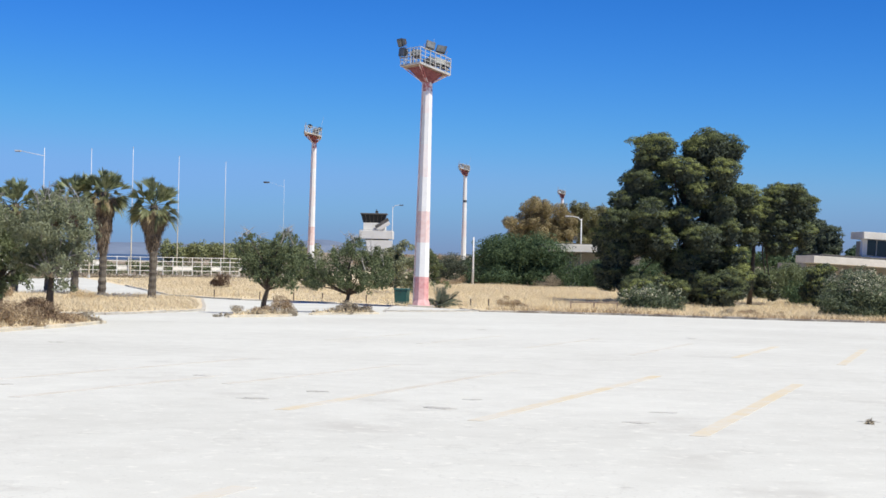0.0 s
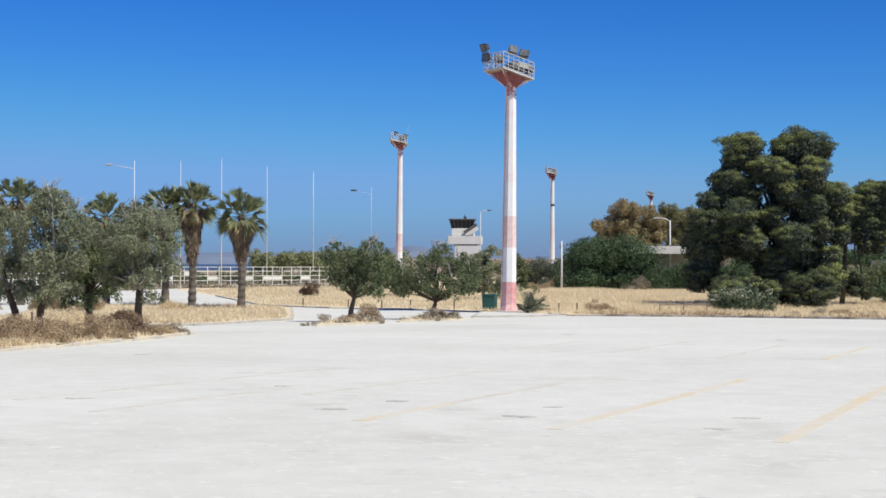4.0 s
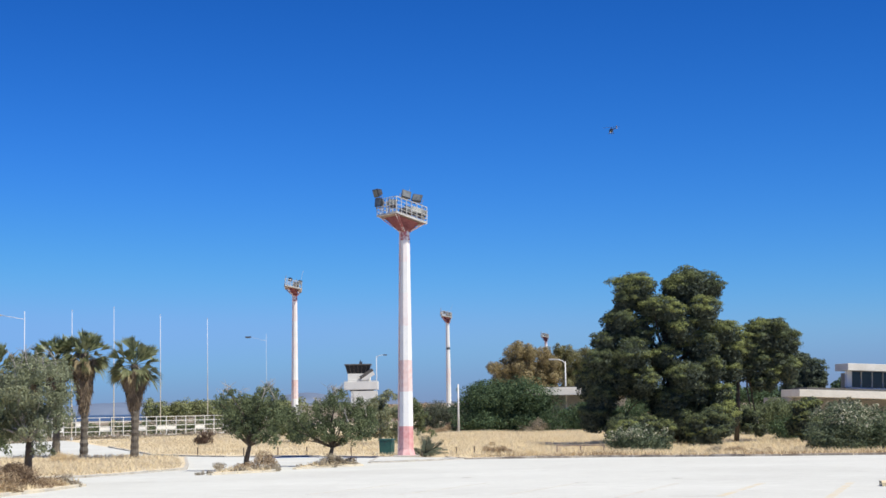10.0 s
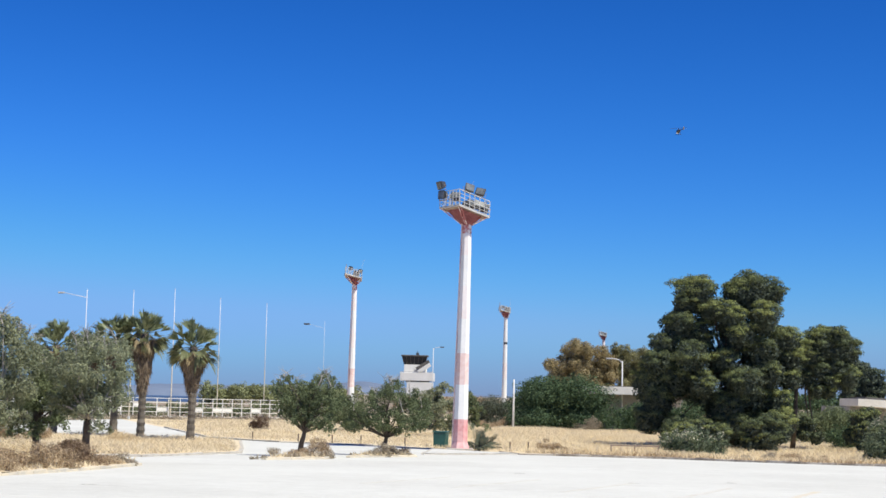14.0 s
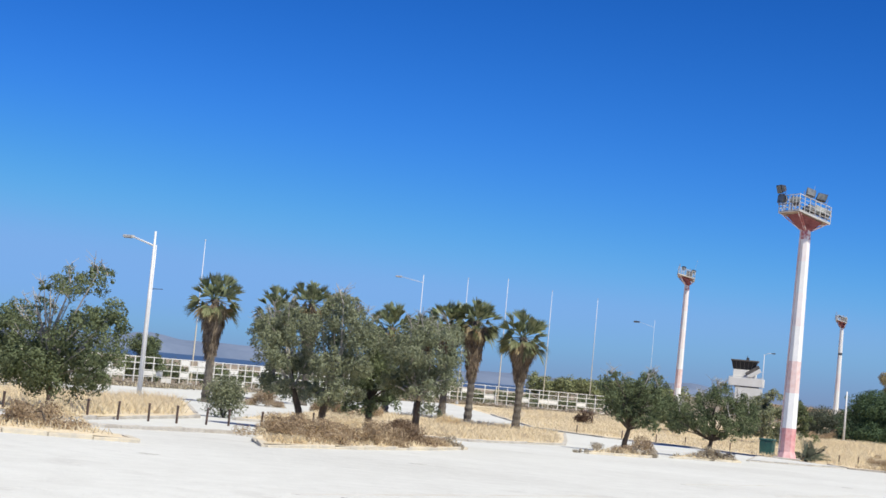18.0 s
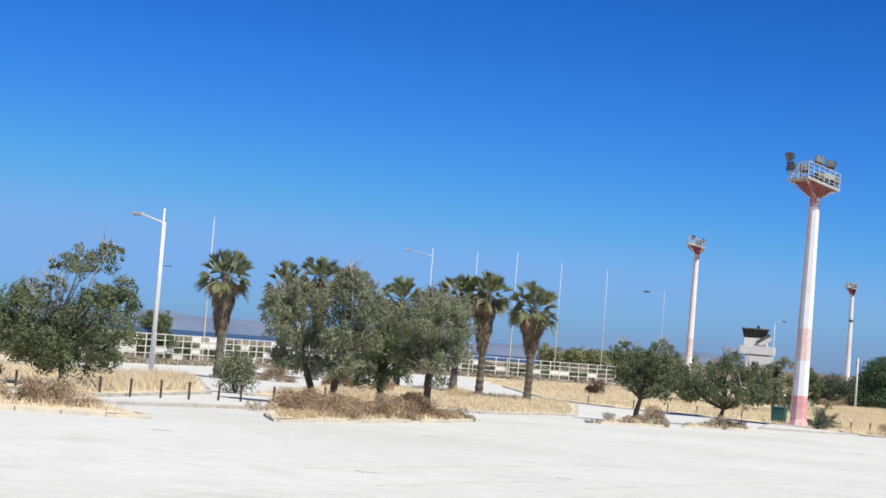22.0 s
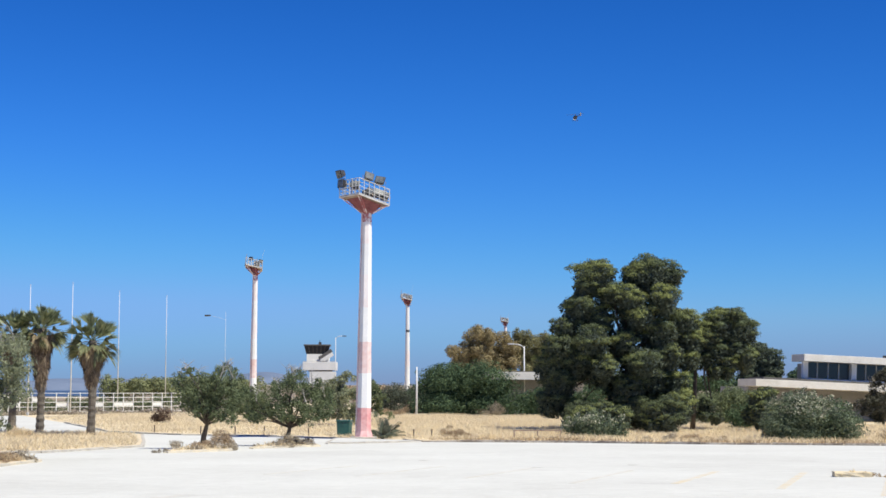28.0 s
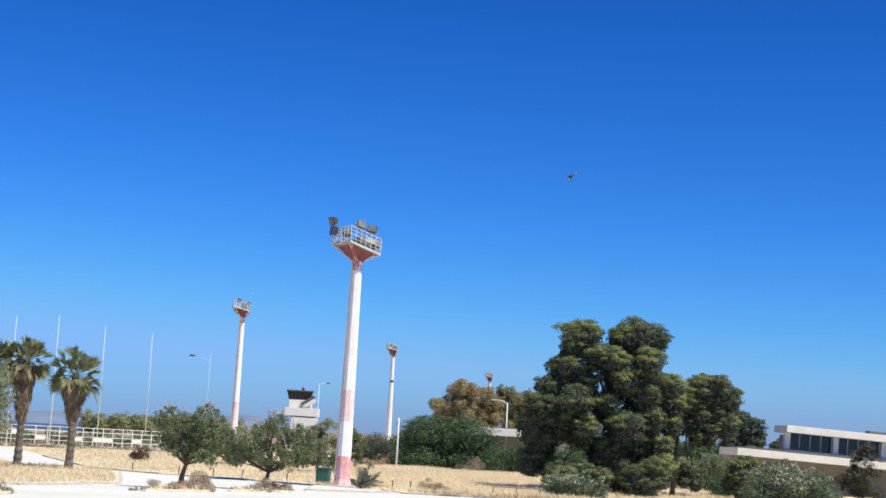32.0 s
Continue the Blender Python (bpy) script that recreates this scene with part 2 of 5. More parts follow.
M = dict(
    lot=lot_material(),
    earth=mat("dry_straw_earth", (0.56, 0.455, 0.30), (0.71, 0.60, 0.42), 0.95, 0.25, 3.0, 0.5, depth=0.1),
    straw=leafy("dry_straw", (0.70, 0.58, 0.385), (0.83, 0.73, 0.53), 0.8, 0.5, 0.25, 0.12),
    brush=leafy("dry_brush", (0.27, 0.195, 0.125), (0.52, 0.405, 0.265), 0.85, 0.25, 0.45, 0.7),
    drybrown=leafy("dark_brown_brush", (0.160, 0.110, 0.075), (0.360, 0.265, 0.180), 0.85, 0.25, 0.45, 0.7),
    greybrush=leafy("grey_brush", (0.24, 0.20, 0.15), (0.50, 0.44, 0.34), 0.85, 0.25, 0.45, 0.7),
    kerb=mat("weathered_kerb_stone", (0.34, 0.305, 0.26), (0.56, 0.525, 0.465), 0.9, 1.4, 12.0, 0.3),
    # brown soil plus the kerb front's shadow, both in this darker colour
    kerb_soil_shade=mat("soiled_shaded_kerb", (0.20, 0.165, 0.13), (0.46, 0.41, 0.35), 0.9, 0.9, 6.0, 0.3, contrast=(0.42, 0.6)),
    kerb_yellow=worn_paint("worn_yellow_kerb", (0.63, 0.545, 0.40), (0.47, 0.43, 0.36), 0.47, 1.6),
    line=worn_paint("worn_yellow_line", (0.595, 0.505, 0.35), (0.58, 0.555, 0.50), 0.50, 1.1),
    line_faint=worn_paint("faint_line", (0.515, 0.48, 0.415), (0.585, 0.565, 0.52), 0.51, 1.1),
    patch=mat("tar_patch", (0.34, 0.325, 0.30), (0.53, 0.515, 0.475), 0.9, 3.0, 14.0, 0.3),
    white=mat("chalky_white_paint", (0.72, 0.71, 0.69), (0.84, 0.83, 0.81), 0.55, 0.7, 9.0, 0.06),
    red=mat("sun_faded_red_paint", (0.60, 0.24, 0.24), (0.76, 0.48, 0.46), 0.6, 0.9, 5.0, 0.06),
    pink=mat("bleached_pink_paint", (0.66, 0.42, 0.38), (0.80, 0.68, 0.65), 0.6, 0.8, 4.0, 0.06),
    palepink=mat("nearly_white_pink_paint", (0.76, 0.66, 0.63), (0.82, 0.78, 0.76), 0.6, 0.8, 4.0, 0.06),
    darkred=mat("dark_red_paint", (0.33, 0.085, 0.095), (0.52, 0.20, 0.20), 0.6, 2.2, 9.0, 0.06),
    peeling=mat("peeling_dark_red_paint", (0.42, 0.12, 0.125), (0.78, 0.72, 0.70), 0.6, 1.6, 7.0, 0.08, contrast=(0.47, 0.58)),
    rail=mat("pale_painted_steel", (0.40, 0.39, 0.37), (0.60, 0.59, 0.57), 0.5, 2.0, 15.0, 0.05),
    rust=mat("rusty_steel", (0.17, 0.12, 0.095), (0.36, 0.27, 0.215), 0.8, 3.0, 20.0, 0.2),
    dark=mat("dark_lamp_housing", (0.03, 0.032, 0.035), (0.08, 0.08, 0.085), 0.5, 3.0, 20.0, 0.05),
    glass=glass_material(),
    lampglass=mat("dusty_lamp_glass", (0.07, 0.08, 0.085), (0.20, 0.21, 0.21), 0.25, 2.0, 9.0, 0),
    galv=mat("galvanised_steel", (0.46, 0.46, 0.45), (0.60, 0.60, 0.59), 0.45, 2.0, 18.0, 0.04, metal=0.3),
    thinpole=mat("pale_pole_paint", (0.56, 0.555, 0.545), (0.70, 0.695, 0.68), 0.5, 1.0, 8.0, 0.03),
    sleeve=mat("cream_pole_paint", (0.56, 0.49, 0.36), (0.68, 0.61, 0.47), 0.6, 1.0, 8.0, 0.03),
    fence=mat("cream_fence_paint", (0.66, 0.63, 0.56), (0.80, 0.78, 0.72), 0.7, 0.8, 7.0, 0.08),
    concrete=mat("cream_render_wall", (0.56, 0.53, 0.47), (0.70, 0.67, 0.61), 0.85, 0.5, 6.0, 0.1),
    # wall grey with the shade below canopy and roof edges mixed in
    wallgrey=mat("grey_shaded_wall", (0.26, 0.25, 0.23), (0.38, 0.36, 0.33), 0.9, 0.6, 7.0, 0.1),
    towerwhite=mat("off_white_tower_wall", (0.66, 0.64, 0.59), (0.78, 0.76, 0.71), 0.8, 0.4, 4.0, 0.05),
    roofing=mat("dark_bitumen", (0.07, 0.065, 0.06), (0.15, 0.14, 0.13), 0.9, 0.8, 9.0, 0.2),
    bark=mat("grey_brown_bark", (0.045, 0.035, 0.028), (0.135, 0.108, 0.085), 0.95, 3.0, 25.0, 0.6),
    palebark=mat("pale_grey_twigs", (0.30, 0.275, 0.24), (0.50, 0.465, 0.415), 0.9, 2.0, 20.0, 0.3),
    palmbark=mat("fibrous_palm_bark", (0.060, 0.050, 0.040), (0.185, 0.160, 0.128), 0.95, 2.0, 14.0, 0.7),
    olive=leafy("grey_green_leaves", (0.190, 0.212, 0.130), (0.370, 0.392, 0.256), 0.8, 0.42, 0.22),
    green=leafy("mid_green_leaves", (0.110, 0.140, 0.070), (0.245, 0.282, 0.152), 0.8, 0.40, 0.22),
    deep=leafy("dark_green_leaves", (0.044, 0.078, 0.042), (0.118, 0.172, 0.086), 0.8),
    pine=leafy("pine_needles", (0.108, 0.136, 0.074), (0.285, 0.315, 0.108), 0.8, 0.20, 0.12, 0.24, (0.44, 0.60)),
    farpine=leafy("grey_green_far_needles", (0.070, 0.095, 0.060), (0.150, 0.180, 0.110), 0.75, 0.15, 0.2, 0.5),
    smalltree=leafy("dusty_dark_green_leaves", (0.085, 0.112, 0.056), (0.205, 0.240, 0.128), 0.8, 0.33, 0.25),
    euca_olive=leafy("olive_eucalyptus_leaves", (0.150, 0.150, 0.070), (0.300, 0.285, 0.150)),
    drybush=leafy("dark_brown_dead_leaves", (0.070, 0.045, 0.035), (0.160, 0.105, 0.075), 0.85, 0.15),
    greyshrub=leafy("dark_grey_green_leaves", (0.075, 0.092, 0.070), (0.160, 0.180, 0.130), 0.8),
    duskleaf=leafy("dusky_grey_leaves", (0.050, 0.050, 0.034), (0.140, 0.135, 0.095)),
    # darker copy of the pine needles, shade put into the colour
    pinedark=leafy("shaded_inner_needles", (0.058, 0.076, 0.058), (0.100, 0.120, 0.084), 0.8, 0.15, 0.4, 0.5),
    oleander=leafy("dusty_oleander_leaves", (0.070, 0.100, 0.058), (0.215, 0.255, 0.165), 0.8),
    bloom=leafy("pale_oleander_flowers", (0.40, 0.39, 0.28), (0.66, 0.63, 0.50), 0.7, 0.3),
    euca=leafy("dry_eucalyptus_leaves", (0.215, 0.180, 0.090), (0.40, 0.325, 0.180), 0.8),
    hedge=leafy("far_hedge_leaves", (0.195, 0.220, 0.10), (0.31, 0.32, 0.155)),
    palmgreen=leafy("palm_fan_green", (0.090, 0.122, 0.058), (0.300, 0.330, 0.190), 0.45, 0.22),
    kerb_paint=worn_paint("yellow_kerb_paint", (0.66, 0.54, 0.34), (0.62, 0.55, 0.43), 0.46),
    palmlow=leafy("palm_fan_olive", (0.090, 0.108, 0.050), (0.235, 0.245, 0.130), 0.7, 0.22),
    palmdry=leafy("dead_palm_fronds", (0.110, 0.085, 0.062), (0.30, 0.235, 0.165), 0.85, 0.12),
    palmtan=leafy("drying_palm_fans", (0.20, 0.155, 0.09), (0.38, 0.31, 0.19), 0.7, 0.25),
    binm=mat("green_plastic", (0.010, 0.065, 0.060), (0.022, 0.105, 0.095), 0.45, 2.0, 15.0, 0.03),
    black=mat("black_rubber", (0.015, 0.015, 0.015), (0.04, 0.04, 0.04), 0.7, 3.0, 20.0, 0.1),
    bollard=mat("dark_bollard_paint", (0.045, 0.028, 0.022), (0.11, 0.07, 0.055), 0.7, 3.0, 18.0, 0.1),
    sea=mat("sea_water", (0.042, 0.074, 0.135), (0.055, 0.092, 0.158), 0.45, 0.004, 0.05, 0),
    # distance haze is mixed into the blue of the hills
    hill=mat("hazy_hills", (0.105, 0.142, 0.215), (0.150, 0.190, 0.270), 1.0, 0.006, 0.03, 0),
    field=mat("far_dry_field", (0.20, 0.155, 0.11), (0.32, 0.255, 0.175), 0.95, 0.02, 0.2, 0),
    yellow=mat("yellow_model_shell", (0.55, 0.36, 0.05), (0.66, 0.46, 0.09), 0.4, 6.0, 40.0, 0),
)


# ---- mesh helpers ----
def mesh_object(name, verts, faces, material, parent=None, label="", smooth=False):
    me = bpy.data.meshes.new(name)
    me.from_pydata([tuple(v) for v in verts], [], [tuple(f) for f in faces])
    for x in (material if isinstance(material, (list, tuple)) else [material]):
        me.materials.append(x)
    if smooth:
        me.polygons.foreach_set("use_smooth", [True] * len(me.polygons))
    ob = new(name, me)
    if parent:
        ob.parent = parent
    return tagged(ob, label)


def part(name, bm, material, parent=None, label="", smooth=False):
    """Links a bmesh as one mesh object under a thing or a part."""
    me = bpy.data.meshes.new(name)
    bm.to_mesh(me)
    bm.free()
    me.materials.append(material)
    if smooth:
        me.polygons.foreach_set("use_smooth", [True] * len(me.polygons))
    ob = new(name, me)
    if parent:
        ob.parent = parent
    return tagged(ob, label)


def thing(name, at, label, category, group="", kind="", turn=0.0):
    return_ob = new(name)
    return_ob.matrix_world = pose(*at, 0, 0, turn)
    return tagged(return_ob, label, category, group, kind)


def box_bm(cx, cy, cz, sx, sy, sz, bevel=0.0, m=None):
    bm = bmesh.new()
    bmesh.ops.create_cube(bm, size=1, matrix=Matrix.Translation((cx, cy, cz)) @ Matrix.Diagonal((sx, sy, sz, 1)))
    if bevel:
        bmesh.ops.bevel(bm, geom=bm.edges[:], offset=bevel, segments=2, affect="EDGES", profile=0.6)
    if m:
        bm.transform(m)
    return bm


def tube_bm(points, radii, sides=8, closed=True, bm=None):
    """A tube along points, with a radius at each."""
    bm = bm or bmesh.new()
    rings = []
    pts = [Vector(p) for p in points]
    for i, p in enumerate(pts):
        d = (pts[min(i + 1, len(pts) - 1)] - pts[max(i - 1, 0)]).normalized()
        side = d.cross(Vector((0, 0, 1)) if abs(d.z) < 0.9 else Vector((1, 0, 0))).normalized()
        up = side.cross(d)
        rings.append([bm.verts.new(p + radii[i] * (math.cos(a) * side + math.sin(a) * up)) for a in [2 * math.pi * k / sides + math.pi / sides for k in range(sides)]])
    for a, b in zip(rings, rings[1:]):
        for k in range(sides):
            bm.faces.new((a[k], a[(k + 1) % sides], b[(k + 1) % sides], b[k]))
    if closed:
        bm.faces.new(rings[0])
        bm.faces.new(rings[-1][::-1])
    bmesh.ops.recalc_face_normals(bm, faces=bm.faces[:])
    return bm


def quads_object(name, verts, material, parent=None, label="", n=4):
    """One mesh of many loose quads or triangles; verts: an array of (count, n, 3)."""
    count = len(verts)
    me = bpy.data.meshes.new(name)
    me.vertices.add(count * n)
    me.vertices.foreach_set("co", np.asarray(verts, dtype=np.float32).ravel())
    me.loops.add(count * n)
    me.loops.foreach_set("vertex_index", np.arange(count * n, dtype=np.int32))
    me.polygons.add(count)
    me.polygons.foreach_set("loop_start", np.arange(0, count * n, n, dtype=np.int32))
    me.update(calc_edges=True)
    me.materials.append(material)
    ob = new(name, me)
    if parent:
        ob.parent = parent
    return tagged(ob, label)


def unit(v):
    return v / np.maximum(np.linalg.norm(v, axis=1, keepdims=True), 1e-6)


def leaf_quads(rng, centre, out, length, width, spread=0.9):
    """Diamond leaves at the centres, facing roughly outwards."""
    k = len(centre)
    nrm = unit(out + spread * rng.normal(size=(k, 3)))
    t = unit(np.cross(nrm, rng.normal(size=(k, 3))))
    b = np.cross(nrm, t)
    ln = (length * rng.uniform(0.6, 1.35, k))[:, None]
    wd = (width * rng.uniform(0.6, 1.35, k))[:, None]
    sag = nrm * ln * 0.12
    return np.stack([centre - t * ln / 2 - sag, centre + b * wd / 2, centre + t * ln / 2 - sag, centre - b * wd / 2], axis=1)


def clump_leaves(rng, clumps, per_m2, length, width, spread=0.9, low=0.35):
    """Leaves over and inside rounded clumps (x, y, z, rx, ry, rz); the undersides are thinner."""
    out = []
    for cx, cy, cz, rx, ry, rz in clumps:
        area = 4 * math.pi * ((rx * ry) ** 1.6 / 3 + (rx * rz) ** 1.6 / 3 + (ry * rz) ** 1.6 / 3) ** (1 / 1.6)
        k = max(12, int(area * per_m2))
        d = unit(rng.normal(size=(k, 3)))
        keep = rng.random(k) < np.where(d[:, 2] < -0.2, low, 1.0)
        d = d[keep]
        r = 1.08 - 0.55 * rng.random(len(d)) ** 1.7
        lump = 1 + 0.16 * np.sin(5 * d[:, 0] + cx * 3) * np.cos(4 * d[:, 1] + cz * 5) + 0.10 * np.sin(9 * d[:, 2] + cy * 7)
        c = np.array([cx, cy, cz]) + d * (r * lump)[:, None] * np.array([rx, ry, rz])
        out.append(leaf_quads(rng, c, d, length, width, spread))
    return np.concatenate(out)


def boughs(rng, bigs, count=9, share=0.46, upper=-0.35):
    """Breaks rounded boughs into smaller knobbly clumps over their upper side."""
    out = []
    for cx, cy, cz, rx, ry, rz in bigs:
        d = unit(rng.normal(size=(count * 3, 3)))
        d = d[d[:, 2] > upper][:count]
        for v in d:
            f = rng.uniform(0.62, 0.92)
            r = share * rng.uniform(0.7, 1.25)
            out.append((cx + v[0] * rx * f, cy + v[1] * ry * f, cz + v[2] * rz * f, rx * r, ry * r, rz * r * 1.15))
    return out


def height(x, y):
    """Ground level: the lot falls gently away, then the land is flat."""
    u = 1.9 - 0.0186 * y
    return min(1.9, 0.5 * (u + math.sqrt(u * u + 0.02)))


# ---- ground, paving, sea, hills ----
def ground_sheet():
    """One sheet from underfoot to the horizon; it drops away under the sea on the north-west side."""
    radii = [0.0] + [6 * 1.11 ** k for k in range(64) if 6 * 1.11 ** k < 4600]
    seg = 180
    verts, faces = [], []
    for r in radii:
        for k in range(seg):
            a = 2 * math.pi * k / seg
            x, y = r * math.sin(a), r * math.cos(a)
            z = height(x, y) - 0.02
            az = math.degrees(math.atan2(x, y))
            if r > 500:
                coast = max(0.0, min(1.0, (-6 - az) / 6)) if -100 < az else 0.0
                z -= coast * 26 * min(1, (r - 500) / 1400)
                z += (1 - coast) * 3.0 * min(1, (r - 500) / 1500)
            verts.append((x, y, z))
    for i in range(len(radii) - 1):
        for k in range(seg):
            a, b = i * seg + k, i * seg + (k + 1) % seg
            faces.append((a, b, b + seg, a + seg))
    ob = mesh_object("ground", verts, faces, [M["earth"], M["field"]], smooth=True)
    near = sum(r < 330 for r in radii) - 1
    ob.data.polygons.foreach_set("material_index", [int(k // seg >= near) for k in range(len(faces))])
    return tagged(ob, "dry straw-coloured open ground", "ground", kind="structure")


def draped(name, outline, lift, material, step=4.0, skirt=0.0):
    """A flat sheet with that outline, laid on the ground in strips so that it follows the fall."""
    bm = bmesh.new()
    f = bm.faces.new([bm.verts.new((x, y, 0)) for x, y in outline])
    ys = [p[1] for p in outline]
    y = math.floor(min(ys) / step) * step
    while y < max(ys):
        bmesh.ops.bisect_plane(bm, geom=bm.verts[:] + bm.edges[:] + bm.faces[:], plane_co=(0, y, 0), plane_no=(0, 1, 0))
        y += step
    for v in bm.verts:
        v.co.z = height(v.co.x, v.co.y) + lift
    bmesh.ops.recalc_face_normals(bm, faces=bm.faces[:])
    if sum(fc.normal.z for fc in bm.faces) < 0:
        bmesh.ops.reverse_faces(bm, faces=bm.faces[:])
    if skirt:
        rim = [e for e in bm.edges if e.is_boundary]
        grown = bmesh.ops.extrude_edge_only(bm, edges=rim)["geom"]
        for v in grown:
            if isinstance(v, bmesh.types.BMVert):
                v.co.z -= skirt
    return part(name, bm, material)


ground_sheet()
tagged(draped("parking_lot", [(-60, -40), (70, -40), (70, 78), (29.8, 91.2), (18.3, 94.5), (10.8, 98.6), (2.4, 99.6), (-3.0, 107.5), (-8.5, 112.5), (-14, 114.5), (-20, 121),
                              (-29, 150), (-41, 186), (-50, 150), (-56, 112), (-57, 90)], 0.0, M["lot"]),
       "sun-bleached almost white parking lot paving", "parking lot", kind="structure")

tagged(draped("airfield_scrubland", [(-62, 116), (-53, 152), (-43.5, 193), (-34, 200), (-24, 210), (-16, 330), (-60, 455), (-310, 330), (-300, 200)], 0.03, M["field"], 40.0), "dark dry scrubland beyond the fence", "scrubland", kind="structure")

sea_faces = []
sea_verts = []
for i, a in enumerate(range(-70, 1, 2)):
    for r in (1300, 2600, 4050):
        sea_verts.append((r * math.sin(radians(a)), r * math.cos(radians(a)), -12.0))
    if i:
        j = 3 * i
        sea_faces += [(j - 3, j - 2, j + 1, j), (j - 2, j - 1, j + 2, j + 1)]
tagged(mesh_object("sea", sea_verts, [f[::-1] for f in sea_faces], M["sea"]), "calm dark blue sea beyond the fence", "sea", kind="structure")


RIDGES = ((-23.2, 24, 1.1), (-21.0, 15, 1.6), (-26.5, 14, 1.8), (-18.6, 14, 1.7), (-31, 18, 2.2), (-15, 9, 2.0), (-10, 12, 2.2), (-6.6, 14, 1.4), (-4.4, 24, 1.2), (-2.6, 12, 1.4))


def hills():
    """A low ridge on the horizon."""
    verts, faces = [], []
    n = 0
    for k in range(0, 361):
        a = -60 + k * 0.25
        if a > 30:
            break
        h = 8 + sum(z * math.exp(-((a - c) / w) ** 2) for c, z, w in RIDGES)
        h += 3.5 * noise.noise((a * 1.1, 4.1, 0)) + 2.2 * noise.noise((a * 2.9, 2.2, 0)) + 0.8 * noise.noise((a * 8, 0.2, 0))
        for r, z in ((4080, -30), (4150, h * 0.55 - 6), (4300, h)):
            verts.append((r * math.sin(radians(a)), r * math.cos(radians(a)), z))
        if n:
            j = 3 * n
            faces += [(j - 3, j, j + 1, j - 2), (j - 2, j + 1, j + 2, j - 1)]
        n += 1
    ob = mesh_object("hills", verts, faces, M["hill"], smooth=True)
    return tagged(ob, "hazy blue ridge of hills on the horizon", "hills", kind="structure")


hills()


# ---- kerbs and planted islands ----
def kerb_run(points, material, name, label, piece=1.0, tall=0.10, wide=0.20, gaps=0.0):
    """A row of kerb stones along points, each stone an object of its own."""
    base = tagged(new(name), label, "kerb", kind="structure")
    me = None
    rng = random.Random(len(points) * 7 + int(points[0][0] * 10))
    for (xa, ya), (xb, yb) in zip(points, points[1:]):
        run = math.hypot(xb - xa, yb - ya)
        k = max(1, round(run / piece))
        for i in range(k):
            if me is not None and gaps and rng.random() < gaps:
                continue
            if me is None:
                bm = box_bm(0, 0, tall / 2 - 0.06, piece * 0.985, wide, tall + 0.12, 0.018)
                first = part("kerb_stone", bm, material, base)
                me = first.data
                ob = first
            else:
                ob = new("kerb_stone", me)
                ob.parent = base
            f = (i + 0.5) / k
            x, y = xa + (xb - xa) * f, ya + (yb - ya) * f
            ob.matrix_world = pose(x, y, height(x, y) + rng.uniform(-0.035, 0.012), rng.uniform(-3, 3), rng.uniform(-1.2, 1.2), math.degrees(math.atan2(yb - ya, xb - xa)) + rng.uniform(-0.6, 0.6)) @ Matrix.Diagonal((run / k / piece, 1, 1, 1))
    return base


kerb_run([(70, 78), (29.8, 91.2), (18.3, 94.5), (10.8, 98.6), (2.4, 99.6), (1.2, 103.2)], M["kerb_soil_shade"], "kerb_back", "weathered low kerb between lot and dry grass", 2.0, tall=0.13)
kerb_run([(-3.2, 107.6), (-8.5, 112.5), (-14, 114.5), (-20, 121), (-29, 150)], M["kerb"], "kerb_rear_road", "pale kerb along the rear road and dry grass", 2.0)

kerb_run([(-19.25, 39.4), (-16.7, 48.9)], M["kerb"], "kerb_footpath", "grey kerb along the footpath between two islands", 1.0, tall=0.12)

ISLANDS = [
    ("island_long", [(-13.7, 40.8), (-15.2, 44.3), (-17.2, 51.2), (-19.8, 59.4), (-13.2, 61.5), (-12.0, 58.2), (-12.15, 52.5), (-12.7, 46.7)], "kerb_yellow", 1.0),
    ("island_near", [(-26, 26), (-27, 33), (-18.6, 40.0), (-14.9, 35.2)], "kerb_yellow", 1.0),
    ("island_tree", [(-9.4, 71.8), (-9.8, 81.5), (-7.4, 83.0), (-7.1, 76.3)], "kerb_yellow", 1.0),
    ("island_tree_two", [(-6.5, 81.2), (-6.3, 90.0), (-4.0, 92.0), (-3.45, 87.4)], "kerb_yellow", 1.0),
    ("verge_palms", [(-23.7, 66), (-33.5, 111), (-29, 122), (-17.0, 116), (-14.3, 98.5), (-12.4, 85.0), (-13.7, 76.8), (-14.7, 71.2)], "kerb", 2.0),
    ("verge_west", [(-21.6, 46), (-30, 47), (-46, 72), (-37, 94), (-24.2, 63)], "kerb", 2.0),
    ("mast_apron", [(-3.3, 94.5), (-3.2, 107.4), (1.0, 103.2), (2.2, 100.8)], "kerb", 1.0),
]
for nm, outline, km, piece in ISLANDS:
    outline = [(x * 0.985, y * 0.985) for x, y in outline]
    soil = "lot" if nm == "mast_apron" else "earth"
    tagged(draped(nm, outline, 0.09, M[soil]), "raised paved apron at the foot of the mast" if soil == "lot" else "raised planting bed with dry earth", "traffic island", kind="structure")
    kerb_run(outline + outline[:1], M[km], "kerb_" + nm, "worn yellow kerb round a planting island" if km == "kerb_yellow" else "pale kerb round a dry grass verge", piece, gaps=0.0)


